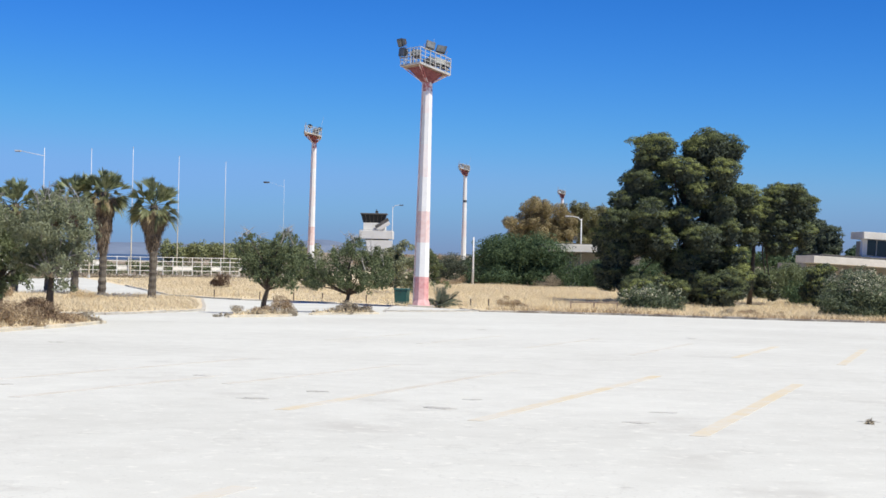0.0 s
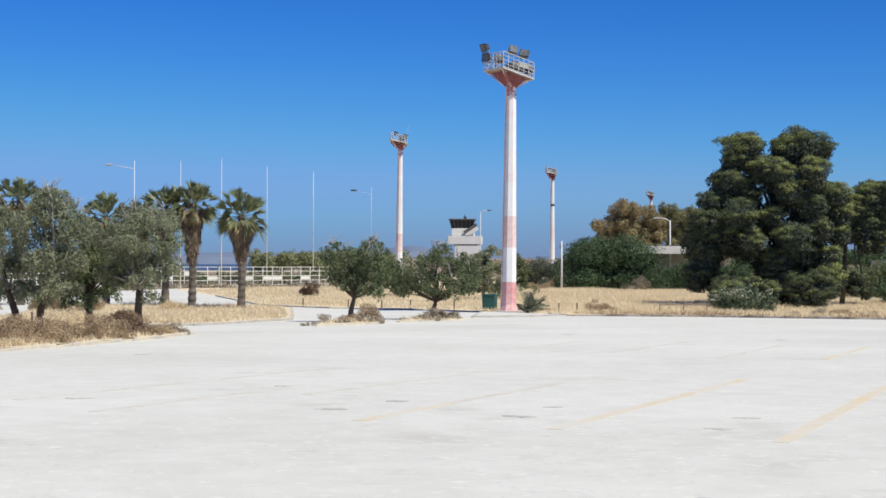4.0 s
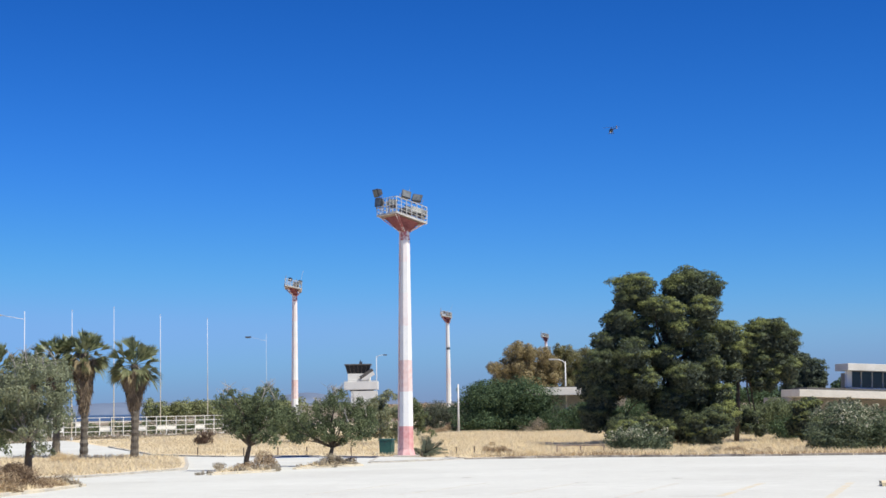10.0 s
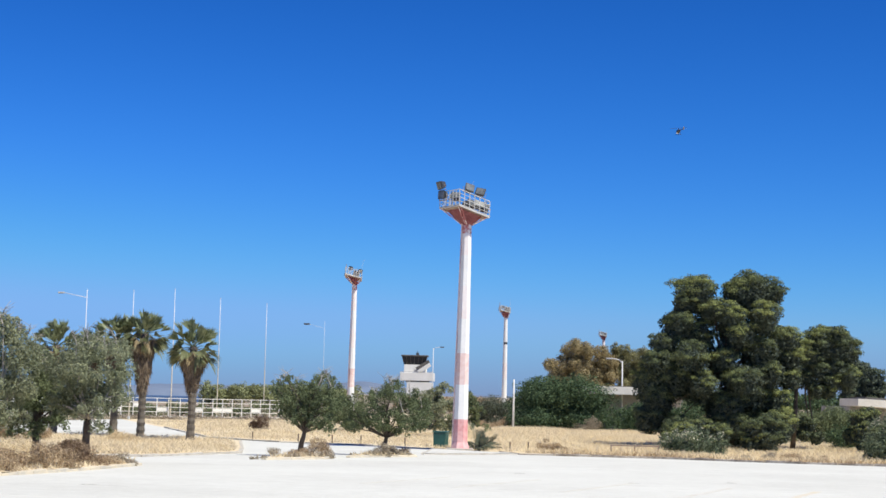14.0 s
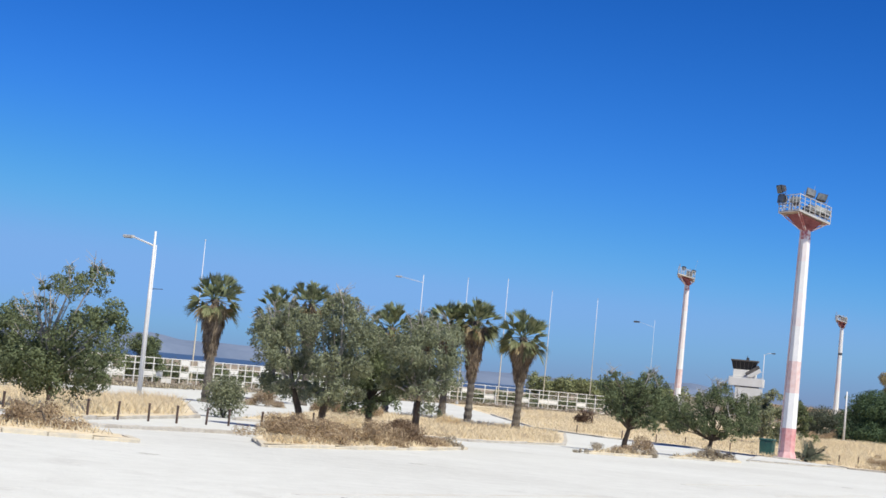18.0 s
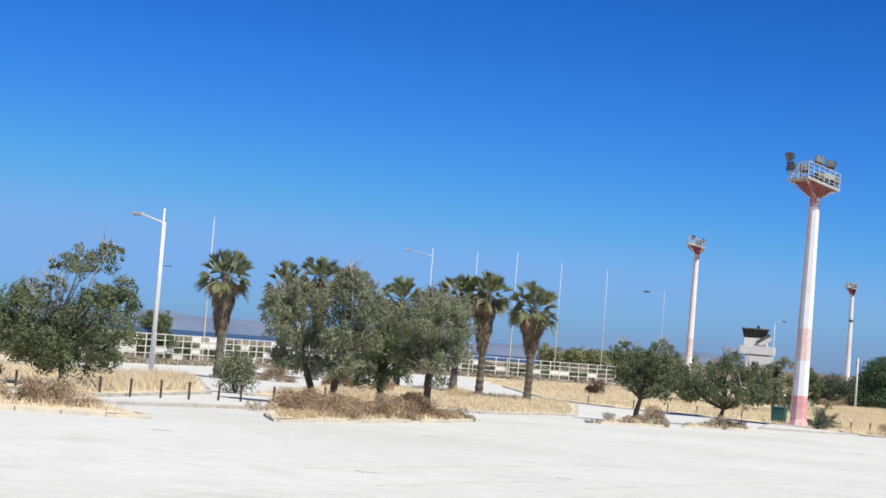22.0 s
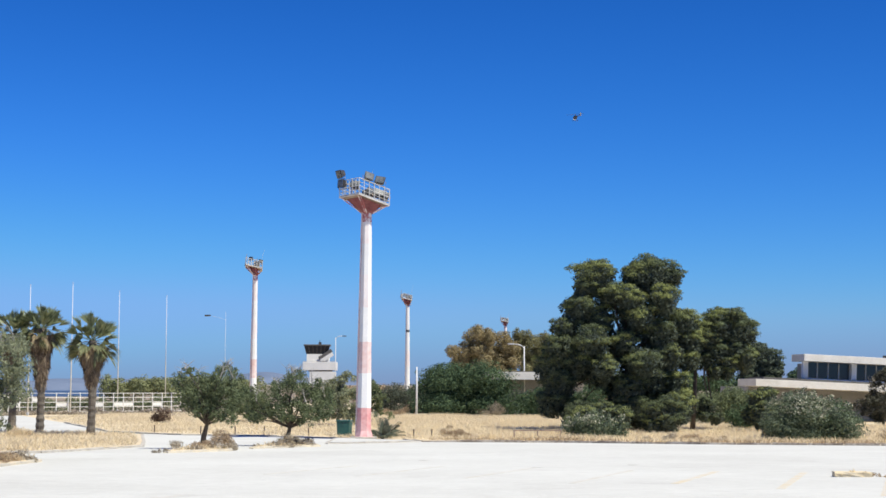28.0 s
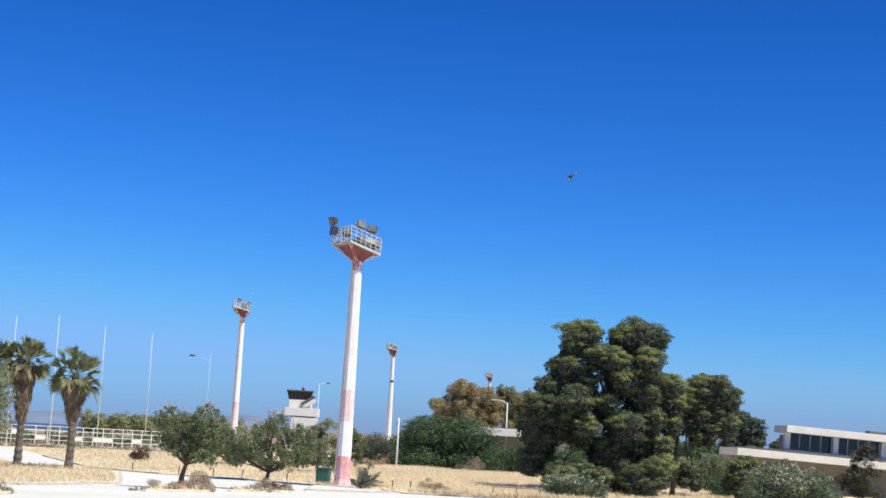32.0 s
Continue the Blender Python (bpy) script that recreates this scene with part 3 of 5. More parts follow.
# ---- markings on the lot ----
def stripe(x0, y0, x1, y1, w, material, label):
    d = Vector((x1 - x0, y1 - y0)).normalized()
    s = Vector((-d.y, d.x)) * w / 2
    out = [(x0 + s.x, y0 + s.y), (x0 - s.x, y0 - s.y), (x1 - s.x, y1 - s.y), (x1 + s.x, y1 + s.y)]
    ob = draped("parking_line", out, 0.004, material, skirt=0.012)
    return tagged(ob, label, "parking line", "parking lines on the lot", "structure")


for x0, y0, x1, y1, key in [
        (2.85, 18.0, 6.3, 28.8, "line"), (0.43, 19.4, 4.04, 30.5, "line"), (-1.96, 20.4, -1.0, 23.6, "line"), (-1.0, 23.6, 1.44, 31.4, "line_faint"), (-3.3, 25.3, -0.86, 32.4, "line_faint"), (-7.3, 23.6, -4.0, 33.6, "line_faint"), (-5.6, 21.5, -3.7, 27.5, "line_faint"),
        (5.06, 16.5, 8.26, 26.8, "line"), (9.06, 37.0, 12.47, 48.2, "line"), (7.13, 39.7, 10.0, 48.8, "line"), (4.66, 39.9, 7.54, 49.5, "line_faint"), (10.45, 33.7, 13.4, 43.0, "line"),
        (2.2, 43.0, 4.9, 52.0, "line_faint"), (-2.6, 9.6, -1.5, 12.7, "line"), (-0.6, 44.4, 2.0, 53.2, "line_faint"), (-3.2, 45.6, -0.8, 53.6, "line_faint")]:
    stripe(x0, y0, x1, y1, 0.21 if key == "line" else 0.18, M[key], "worn yellow parking line" if key == "line" else "almost vanished parking line")


def patch(x, y, rx, ry, seed):
    rng = random.Random(seed)
    out = []
    for k in range(19):
        a, f = 2 * math.pi * k / 19, rng.uniform(0.4, 1.25)
        out.append((x + rx * math.cos(a) * f, y + ry * math.sin(a) * f))
    return tagged(draped("tar_patch", out, 0.004, M["patch"], skirt=0.012), "small dark tar patch on the paving", "tar patch", "tar patches on the lot", "structure")


for i, (x, y, rx, ry) in enumerate([(2.93, 21.4, 0.17, 0.10), (5.4, 20.6, 0.14, 0.08), (2.38, 19.7, 0.2, 0.16), (-2.51, 22.3, 0.22, 0.16), (0.0, 21.3, 0.24, 0.2), (0.47, 23.0, 0.14, 0.12), (-1.8, 24.0, 0.16, 0.16), (-4.0, 27.4, 0.2, 0.2), (4.9, 52, 0.2, 0.3),
                                    (8.4, 55, 0.2, 0.4), (1.5, 60, 0.2, 0.4), (-9.4, 40, 0.22, 0.3), (-12.6, 30.5, 0.25, 0.25), (-6.5, 24, 0.25, 0.16)]):
    patch(x, y, rx, ry, i)


# ---- floodlight masts ----
def floodlight(parent, m):
    """A rectangular floodlight on a fork: housing, glass, fork."""
    lamp = new("floodlight")
    lamp.parent = parent
    lamp.matrix_local = m
    bm = bmesh.new()
    front = [bm.verts.new(v) for v in ((-0.34, -0.20, -0.28), (0.34, -0.20, -0.28), (0.34, -0.20, 0.28), (-0.34, -0.20, 0.28))]
    back = [bm.verts.new(v) for v in ((-0.19, 0.22, -0.16), (0.19, 0.22, -0.16), (0.19, 0.22, 0.16), (-0.19, 0.22, 0.16))]
    for k in range(4):
        bm.faces.new((front[k], front[(k + 1) % 4], back[(k + 1) % 4], back[k]))
    bm.faces.new(front[::-1])
    bm.faces.new(back)
    bmesh.ops.recalc_face_normals(bm, faces=bm.faces[:])
    bmesh.ops.bevel(bm, geom=bm.edges[:], offset=0.025, segments=2, affect="EDGES")
    part("housing", bm, M["dark"], lamp)
    part("glass", box_bm(0, -0.215, 0, 0.56, 0.02, 0.44, 0.006), M["lampglass"], lamp, "dusty front glass")
    part("fork", tube_bm([(-0.38, 0, 0.02), (-0.38, 0, -0.34), (0.38, 0, -0.34), (0.38, 0, 0.02)], [0.025] * 4, 6), M["rust"], lamp)
    return lamp


def mast(x, y, turn, tall=15.6, s=1.2, flare=0.72, slim=1.0, neck=0.15, lean=0.0, bleached=False):
    top = thing("floodlight_mast", (x, y, height(x, y)), "tapered mast with faded red and white bands, railed platform", "floodlight mast", "floodlight masts of the airfield", turn=0)
    top.matrix_world = pose(x, y, height(x, y), 0, lean, 0)
    bands = [("red", 2.0), ("white", 2.2), ("pink", 2.0), ("white", 2.2), ("palepink", 2.1), ("white", 2.0), ("palepink", tall - 14.2), ("peeling", 0.95)]
    if bleached:
        bands = [("palepink", 2.0), ("white", 4.6), ("palepink", 2.6), ("white", 2.9), ("dark", 0.38), ("white", tall - 12.48)]
    z = 0.0
    shaft_top = tall - 0.62
    total = sum(b[1] for b in bands)
    for key, h in bands:
        h = h * shaft_top / total
        r0, r1 = slim * (0.50 - 0.19 * z / shaft_top), slim * (0.50 - 0.19 * (z + h) / shaft_top)
        label = {"red": "sun-faded red band", "pink": "bleached pink band", "white": "chalky white band", "palepink": "almost white worn band", "dark": "dark collar below the head", "peeling": "dark red top band peeling to white"}[key]
        part("shaft_band", tube_bm([(0, 0, z), (0, 0, z + h)], [r0, r1], 8), M[key], top, label)
        z += h
    part("foot", tube_bm([(0, 0, -0.15), (0, 0, 0.12), (0, 0, 0.55)], [0.66, 0.64, 0.505], 8), M["red"], top)
    part("footing", box_bm(0, 0, 0.06, 1.7, 1.7, 0.22, 0.03), M["kerb"], top, "concrete footing")
    # added tube standing in for the shaft's shaded left face, white on bleached masts
    part("shade_strip", tube_bm([(-0.52 * slim, -0.05, 0.2), (-0.33 * slim, -0.05, shaft_top)], [0.05, 0.05], 6), M["white" if bleached else "pink"], top)
    # head: a square railed platform on flared gussets, hanging askew
    head = pose(-0.2, 0, tall - 0.22, -8, 12, 0) @ pose(0, 0, 0, 0, 0, turn)
    deck = part("deck", box_bm(0, 0, 0, 2 * s, 2 * s, 0.07, 0.01, head), M["rust"], top, "rusty grating deck")
    for k in range(4):
        e = head @ pose(0, 0, 0, 0, 0, 90 * k)
        part("edge_beam", box_bm(0, -s, 0.0, 2 * s, 0.06, 0.075, 0.01, e), M["rail"], top)
        # gusset from the shaft to this edge
        bm = bmesh.new()
        lo = [Vector((-0.26, -0.26, shaft_top - neck)), Vector((0.26, -0.26, shaft_top - neck))]
        rot = pose(0, 0, 0, 0, 0, turn + 90 * k)
        a, b = [bm.verts.new(rot @ v) for v in lo]
        c, d = [bm.verts.new(e @ Vector(v)) for v in ((flare, -flare, -0.06), (-flare, -flare, -0.06))]
        bm.faces.new((a, b, c, d))
        bmesh.ops.solidify(bm, geom=bm.faces[:], thickness=0.03)
        part("gusset", bm, M["darkred"], top)
        for sx in (-0.55, 0.55):
            part("brace", tube_bm([rot @ Vector((sx * 0.4, -0.30, shaft_top - neck + 0.05)), e @ Vector((sx * 1.5 * s, -s * 0.93, -0.05))], [0.035, 0.03], 5), M["peeling"], top)
        for zz, r in ((1.05, 0.026), (0.80, 0.016), (0.55, 0.02), (0.30, 0.016)):
            up = Vector((0, 0, zz * (1.0 if s > 1 else 0.72)))
            part("rail", tube_bm([e @ Vector((-s, -s, 0)) + up, e @ Vector((s, -s, 0)) + up], [r, r], 6), M["rail"], top)
        for q in range(6):
            px = -s + 2 * s * q / 6
            foot = e @ Vector((px, -s, 0))
            part("rail_post", tube_bm([foot, foot + Vector((0, 0, 1.06 if s > 1 else 0.76))], [0.026, 0.026], 6), M["rail"], top)
        part("toe_board", box_bm(0, -s + 0.02, 0.085, 2 * s, 0.02, 0.05, 0, e), M["rail"], top)
    lights = ((-1.95, 0.1, 1.16, -60, 32), (-1.68, -0.15, 0.52, -50, 12), (-0.9, -0.45, 0.52, -20, -25), (-0.30, 0.75, 1.50, 24, -14), (0.50, 0.80, 1.42, -12, -14), (0.1, 0.2, 0.45, 30, -30), (0.6, -0.1, 0.40, 10, -30), (1.0, 0.2, 0.40, -15, -30))
    if s < 1:
        lights = ((-0.85, 0.2, 1.22, -50, 14), (0.40, 0.4, 1.15, 40, 10), (0.1, 0.2, 0.45, 30, -30))
    for px, py, pz, rz, rx in lights:
        floodlight(top, pose(0, 0, tall - 0.05, -8, 12, 0) @ pose(px * s / 1.14, py * s / 1.14, pz * (s / 1.14) ** 2, rx, 0, rz) @ Matrix.Scale(1.0 if s > 1 else 0.75, 4))
    for px, py in ((-1.25, 0.05), (-0.1, 0.9)):
        part("lamp_bracket", tube_bm([head @ Vector((px * 0.8, py * 0.8, 0)), pose(0, 0, tall - 0.05, -8, 12, 0) @ Vector((px, py, 1.1))], [0.04, 0.03], 6), M["rust"], top)
    part("control_box", box_bm(0.15, 0.1, 0.45, 0.6, 0.5, 0.7, 0.03, head), M["dark"], top)
    part("lightning_rod", tube_bm([head @ Vector((0.6, 0.9, 1)), head @ Vector((0.6, 0.9, 2.5))], [0.015, 0.008], 5), M["galv"], top)
    return top


mast(-1.34, 106.0, 32, flare=0.84, neck=0.42, lean=0.45)
mast(-14.4, 178.5, 4, tall=16.4, s=0.92, flare=0.50, slim=0.76, neck=0.35, lean=0.4)
mast(3.2, 252.0, 7, tall=16.85, s=0.74, flare=0.52, slim=0.80, neck=0.5, bleached=True)
mast(25.8, 357.0, 2, tall=17.6, s=0.74, flare=0.40, slim=0.85, neck=0.5)


# ---- lamp posts, thin poles ----
def street_lamp(x, y, tall, arm, label, r=0.11, turn=180.0, head="galv", sweep=True):
    """Tapered steel post with an arm and a cobra-head lantern."""
    top = thing("street_lamp", (x, y, height(x, y)), label, "street lamp", turn=turn)
    part("post", tube_bm([(0, 0, -0.1), (0, 0, tall * 0.5), (0, 0, tall)], [r, r * 0.8, r * 0.55], 10), M["thinpole"], top, smooth=True)
    part("base_plate", box_bm(0, 0, 0.03, 0.5, 0.5, 0.06, 0.01), M["galv"], top)
    if arm:
        pts = [(0, 0, tall - 0.3), (arm * 0.3, 0, tall + 0.12), (arm * 0.65, 0, tall + 0.22), (arm, 0, tall + 0.25)] if sweep else [(0, 0, tall - 0.9), (arm * 0.5, 0, tall - 0.65), (arm, 0, tall - 0.4)]
        part("arm", tube_bm(pts, [r * 0.5] * len(pts), 8), M["thinpole"], top, smooth=True)
        ex, ez = pts[-1][0], pts[-1][2]
        lan = new("lantern")
        lan.parent = top
        bm = box_bm(ex + 0.28, 0, ez, 0.75, 0.30, 0.17, 0.06)
        part("lantern_body", bm, M[head], lan)
        part("lens", box_bm(ex + 0.32, 0, ez - 0.09, 0.5, 0.2, 0.05, 0.02), M["lampglass"], lan)
    return top


def thin_pole(x, y, tall, label="slender pale flagpole beside the fence"):
    top = thing("flagpole", (x, y, height(x, y)), label, "flagpole", "flagpoles along the fence")
    part("pole", tube_bm([(0, 0, -0.1), (0, 0, tall * 0.55), (0, 0, tall)], [0.058, 0.046, 0.026], 8), M["thinpole"], top, smooth=True)
    part("lower_sleeve", tube_bm([(0, 0, 0), (0, 0, tall * 0.42)], [0.066, 0.057], 8), M["sleeve"], top, "cream painted lower part")
    part("collar", tube_bm([(0, 0, 0), (0, 0, 0.35)], [0.16, 0.14], 8), M["galv"], top)
    part("finial", tube_bm([(0, 0, tall), (0, 0, tall + 0.12)], [0.07, 0.03], 8), M["galv"], top)
    return top


for x, y, h in ((-55, 140, 13.4), (-40.2, 186, 14.6), (-36.8, 193, 15.3), (-33.8, 208, 15.2), (-30.0, 224, 15.5)):
    thin_pole(x, y, h)
street_lamp(-40.2, 94.0, 10.3, 1.65, "tall pale steel street lamp with one short arm", 0.115, 170, sweep=False)
second = street_lamp(-41.35, 97.0, 9.7, 0, "thinner grey steel post close behind a street lamp", 0.075)
part("side_arm", tube_bm([(0, 0, 6.9), (-0.75, 0, 6.93)], [0.025, 0.02], 6), M["dark"], second)
street_lamp(-44.1, 180, 14.3, 2.6, "slender pale street lamp behind the palms", 0.06, 180, sweep=False)
street_lamp(-19.6, 200, 12.3, 1.9, "slender street lamp near the airfield", 0.022, 180, head="dark", sweep=False)
street_lamp(16.4, 195, 8.2, 1.3, "curved-arm street lamp among the bushes", 0.12, 175)
street_lamp(3.45, 186, 5.6, 0, "plain grey steel post in dry grass", 0.13)
street_lamp(-9.4, 300, 12.2, 1.3, "street lamp with curved arm near the control tower", 0.09, 0, head="dark")


# ---- long cream fence ----
def fence_run(points, bay=1.5, tall=2.5):
    top = tagged(new("fence"), "long cream-painted grid fence with partly filled bays", "fence")
    rng = random.Random(5)
    bm = box_bm(0, 0, tall / 2, 0.085, 0.085, tall, 0.01)
    first = part("fence_post", bm, M["fence"], top)
    post_mesh = first.data
    used = False
    rail_mesh = panel_mesh = None
    for (xa, ya), (xb, yb) in zip(points, points[1:]):
        run = math.hypot(xb - xa, yb - ya)
        k = max(1, round(run / bay))
        turn = math.degrees(math.atan2(yb - ya, xb - xa))
        for i in range(k):
            f = i / k
            x, y = xa + (xb - xa) * f, ya + (yb - ya) * f
            z = height(x, y)
            ob = first if not used else new("fence_post", post_mesh)
            used = True
            ob.parent = top
            ob.matrix_world = pose(x, y, z, 0, 0, turn)
            mx, my = x + (xb - xa) / k / 2, y + (yb - ya) / k / 2
            for zz in (0.3, 0.85, 1.4, 1.95, 2.45):
                if rail_mesh is None:
                    r = part("fence_rail", box_bm(0, 0, 0, bay - 0.085, 0.05, 0.065, 0.008), M["fence"], top)
                    rail_mesh = r.data
                else:
                    r = new("fence_rail", rail_mesh)
                    r.parent = top
                r.matrix_world = pose(mx, my, z + zz, 0, 0, turn) @ Matrix.Diagonal((run / k / bay, 1, 1, 1))
            for zz in (0.575, 1.125, 1.675, 2.2):
                if rng.random() < (0.30 if 0.8 < zz < 1.5 else 0.10 if zz < 0.8 else 0.07):
                    if panel_mesh is None:
                        r = part("fence_panel", box_bm(0, 0, 0, bay - 0.14, 0.03, 0.44), M["fence"], top)
                        panel_mesh = r.data
                    else:
                        r = new("fence_panel", panel_mesh)
                        r.parent = top
                    r.matrix_world = pose(mx, my, z + zz, 0, 0, turn) @ Matrix.Diagonal((run / k / bay, 1, 0.9, 1))
    return top


fence_run([(-58, 112), (-54.5, 124), (-50.5, 150), (-42.0, 190), (-33.5, 196), (-24.5, 206)])


# ---- control tower ----
def control_tower(x, y):
    top = thing("control_tower", (x, y, 0), "off-white airport control tower with a dark glazed cab", "control tower")
    part("shaft", box_bm(0.9, -0.3, 3.2, 6.2, 7.2, 6.4, 0.05), M["towerwhite"], top)
    # the balcony's shadow line is put in as a dark-coloured box
    part("recess", box_bm(0.3, 0.2, 6.55, 5.6, 6.4, 0.32), M["roofing"], top, "recess coloured dark for the shade under the balcony")
    part("balcony", box_bm(0.2, 0, 7.65, 8.2, 8, 1.9, 0.08), M["towerwhite"], top)
    part("neck", box_bm(-0.3, 0, 9.5, 5.4, 5.4, 1.85, 0.06), M["towerwhite"], top)
    bm = bmesh.new()
    lo = [bm.verts.new((sx * 2.55 - 0.5, sy * 2.55, 10.45)) for sx, sy in ((-1, -1), (1, -1), (1, 1), (-1, 1))]
    hi = [bm.verts.new((sx * 3.05 - 0.5, sy * 3.05, 12.35)) for sx, sy in ((-1, -1), (1, -1), (1, 1), (-1, 1))]
    for k in range(4):
        bm.faces.new((lo[k], lo[(k + 1) % 4], hi[(k + 1) % 4], hi[k]))
    bm.faces.new(hi)
    cab = part("cab_glazing", bm, M["glass"], top, "dark slanted cab windows")
    for k in range(7):
        f = -1 + k / 3
        part("mullion", tube_bm([(f * 2.57 - 0.5, -2.6, 10.45), (f * 3.07 - 0.5, -3.1, 12.35)], [0.05, 0.05], 4), M["roofing"], cab)
    part("cab_roof", box_bm(-0.5, 0, 12.5, 6.5, 6.5, 0.3, 0.05), M["roofing"], top)
    part("antenna", tube_bm([(0, 0, 12.6), (0, 0, 13.7)], [0.12, 0.05], 6), M["dark"], top)
    part("roof_box", box_bm(0.1, 0, 12.95, 0.7, 0.7, 0.6, 0.05), M["dark"], top)
    part("stair_flight", box_bm(0, 0, 0, 3.6, 0.9, 0.75, 0.03, pose(1.55, -3.4, 10.35, 0, -32, 0)), M["roofing"], top, "dark outside stair")
    part("stair_parapet", box_bm(0, 0, 0, 3.4, 0.12, 0.9, 0.03, pose(1.95, -3.95, 9.62, 0, -32, 0)), M["towerwhite"], top)
    part("balcony_rail", box_bm(0.2, -3.98, 8.75, 8.0, 0.06, 0.12), M["rail"], top)
    return top


control_tower(-16.5, 400).scale = (1, 1, 1.05)


# ---- terminal building ----
def terminal(x0, x1, y):
    top = thing("terminal_building", (0, 0, 0), "long flat-roofed cream terminal building with dark windows", "building")
    mid, wide = (x0 + x1) / 2, x1 - x0
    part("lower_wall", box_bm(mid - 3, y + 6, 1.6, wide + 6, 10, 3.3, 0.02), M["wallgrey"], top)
    part("canopy_fascia", box_bm(mid - 3.4, y - 1.5, 3.62, wide + 7.2, 6.0, 0.72, 0.03), M["concrete"], top, "cream canopy edge")
    part("canopy_roof", box_bm(mid - 2.6, y + 1.0, 4.11, wide + 5.4, 5.0, 0.27, 0.02), M["roofing"], top, "dark canopy roofing")
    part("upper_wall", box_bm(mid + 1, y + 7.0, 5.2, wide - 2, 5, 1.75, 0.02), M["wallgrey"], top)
    part("roof_slab", box_bm(mid, y + 2.4, 6.48, wide + 0.8, 4.0, 0.72, 0.04), M["concrete"], top, "deep cream roof edge")
    part("window_sill", box_bm(mid, y + 2.2, 4.36, wide - 0.2, 0.5, 0.16, 0.02), M["white"], top)
    bay, px = 5.2, x0
    while px < x1:
        part("column", box_bm(px + 0.25, y + 2.1, 5.3, 0.55, 0.6, 1.7, 0.02), M["white"], top)
        win = new("window")
        win.parent = top
        for q in range(4):
            wx = px + 0.55 + (bay - 0.6) * (q + 0.5) / 4
            part("pane", box_bm(wx, y + 2.45, 5.3, (bay - 0.6) / 4 - 0.06, 0.04, 1.6), M["glass"], win)
            part("window_frame", box_bm(wx + (bay - 0.6) / 8, y + 2.38, 5.3, 0.09, 0.1, 1.64), M["rail"], win)
        px += bay
    for rx, rl in ((x0 + 10.5, 1.8), (x0 + 13.5, 3.2)):
        part("roof_unit", box_bm(rx, y + 4, 7.05, rl, 1.2, 0.35, 0.03), M["roofing"], top)
    return top


hall = terminal(0.0, 34, 0)
hall.matrix_world = pose(42.9, 166, 0, 0, 2.5, 5)
low = thing("low_hall", (0, 0, 0), "long low hall with a cream roof edge behind trees", "building")
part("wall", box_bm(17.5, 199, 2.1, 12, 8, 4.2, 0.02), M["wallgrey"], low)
part("roof_edge", box_bm(17.5, 197.5, 4.65, 13, 12, 0.9, 0.04), M["concrete"], low)
part("roofing", box_bm(17.5, 198, 5.14, 12.4, 11.2, 0.1), M["roofing"], low)


# ---- waste container and bollards ----
def waste_container(x, y, turn):
    top = thing("waste_container", (x, y, height(x, y) + 0.0), "dark green plastic waste container beside the mast", "waste container", turn=turn)
    bm = bmesh.new()
    lo = [bm.verts.new(v) for v in ((-0.50, -0.40, 0.10), (0.50, -0.40, 0.10), (0.50, 0.40, 0.10), (-0.50, 0.40, 0.10))]
    hi = [bm.verts.new(v) for v in ((-0.54, -0.44, 1.02), (0.54, -0.44, 1.02), (0.54, 0.44, 1.02), (-0.54, 0.44, 1.02))]
    bm.faces.new(lo[::-1])
    bm.faces.new(hi)
    for k in range(4):
        bm.faces.new((lo[k], lo[(k + 1) % 4], hi[(k + 1) % 4], hi[k]))
    bmesh.ops.bevel(bm, geom=bm.edges[:], offset=0.03, segments=2, affect="EDGES")
    part("body", bm, M["binm"], top)
    part("lid", box_bm(0, 0, 1.08, 1.16, 0.96, 0.11, 0.045), M["binm"], top)
    for sx in (-1, 1):
        part("rib", box_bm(sx * 0.2, -0.42, 0.6, 0.05, 0.05, 0.7, 0.01), M["binm"], top)
        for sy in (-1, 1):
            part("wheel", tube_bm([(sx * 0.36 - 0.03, sy * 0.3, 0.07), (sx * 0.36 + 0.03, sy * 0.3, 0.07)], [0.075, 0.075], 10), M["black"], top)
        part("trunnion", tube_bm([(sx * 0.52, 0, 0.9), (sx * 0.64, 0, 0.9)], [0.03, 0.03], 8), M["black"], top)
    return top


waste_container(-2.72, 111.0, 80)


def bollard(x, y, tall=0.56):
    top = thing("bollard", (x, y, height(x, y)), "short dark brown steel bollard", "bollard", "bollards along the verge")
    part("post", tube_bm([(0, 0, -0.05), (0, 0, tall)], [0.042, 0.04], 8), M["bollard"], top)
    part("cap", tube_bm([(0, 0, tall), (0, 0, tall + 0.05)], [0.062, 0.03], 8), M["bollard"], top)
    return top


first_bollard = bollard(-22.2, 48.2)
for x, y in ((-21.6, 49.2), (-21.3, 51.0), (-20.7, 52.0), (-20.4, 54.0), (-20.05, 55.3), (-19.45, 57.1), (-20.6, 67.2), (-23.2, 47.4), (-24.2, 46.4), (-25.3, 45.4), (-10.4, 114.8), (-12.9, 115.8), (-8.4, 115.0), (1.9, 108.0), (3.1, 108.5), (24.1, 101.5), (-5.2, 112.4), (-16.5, 118.5)):
    copy_thing(first_bollard, pose(x, y, height(x, y), 0, random.uniform(-3, 3), random.uniform(0, 90)))


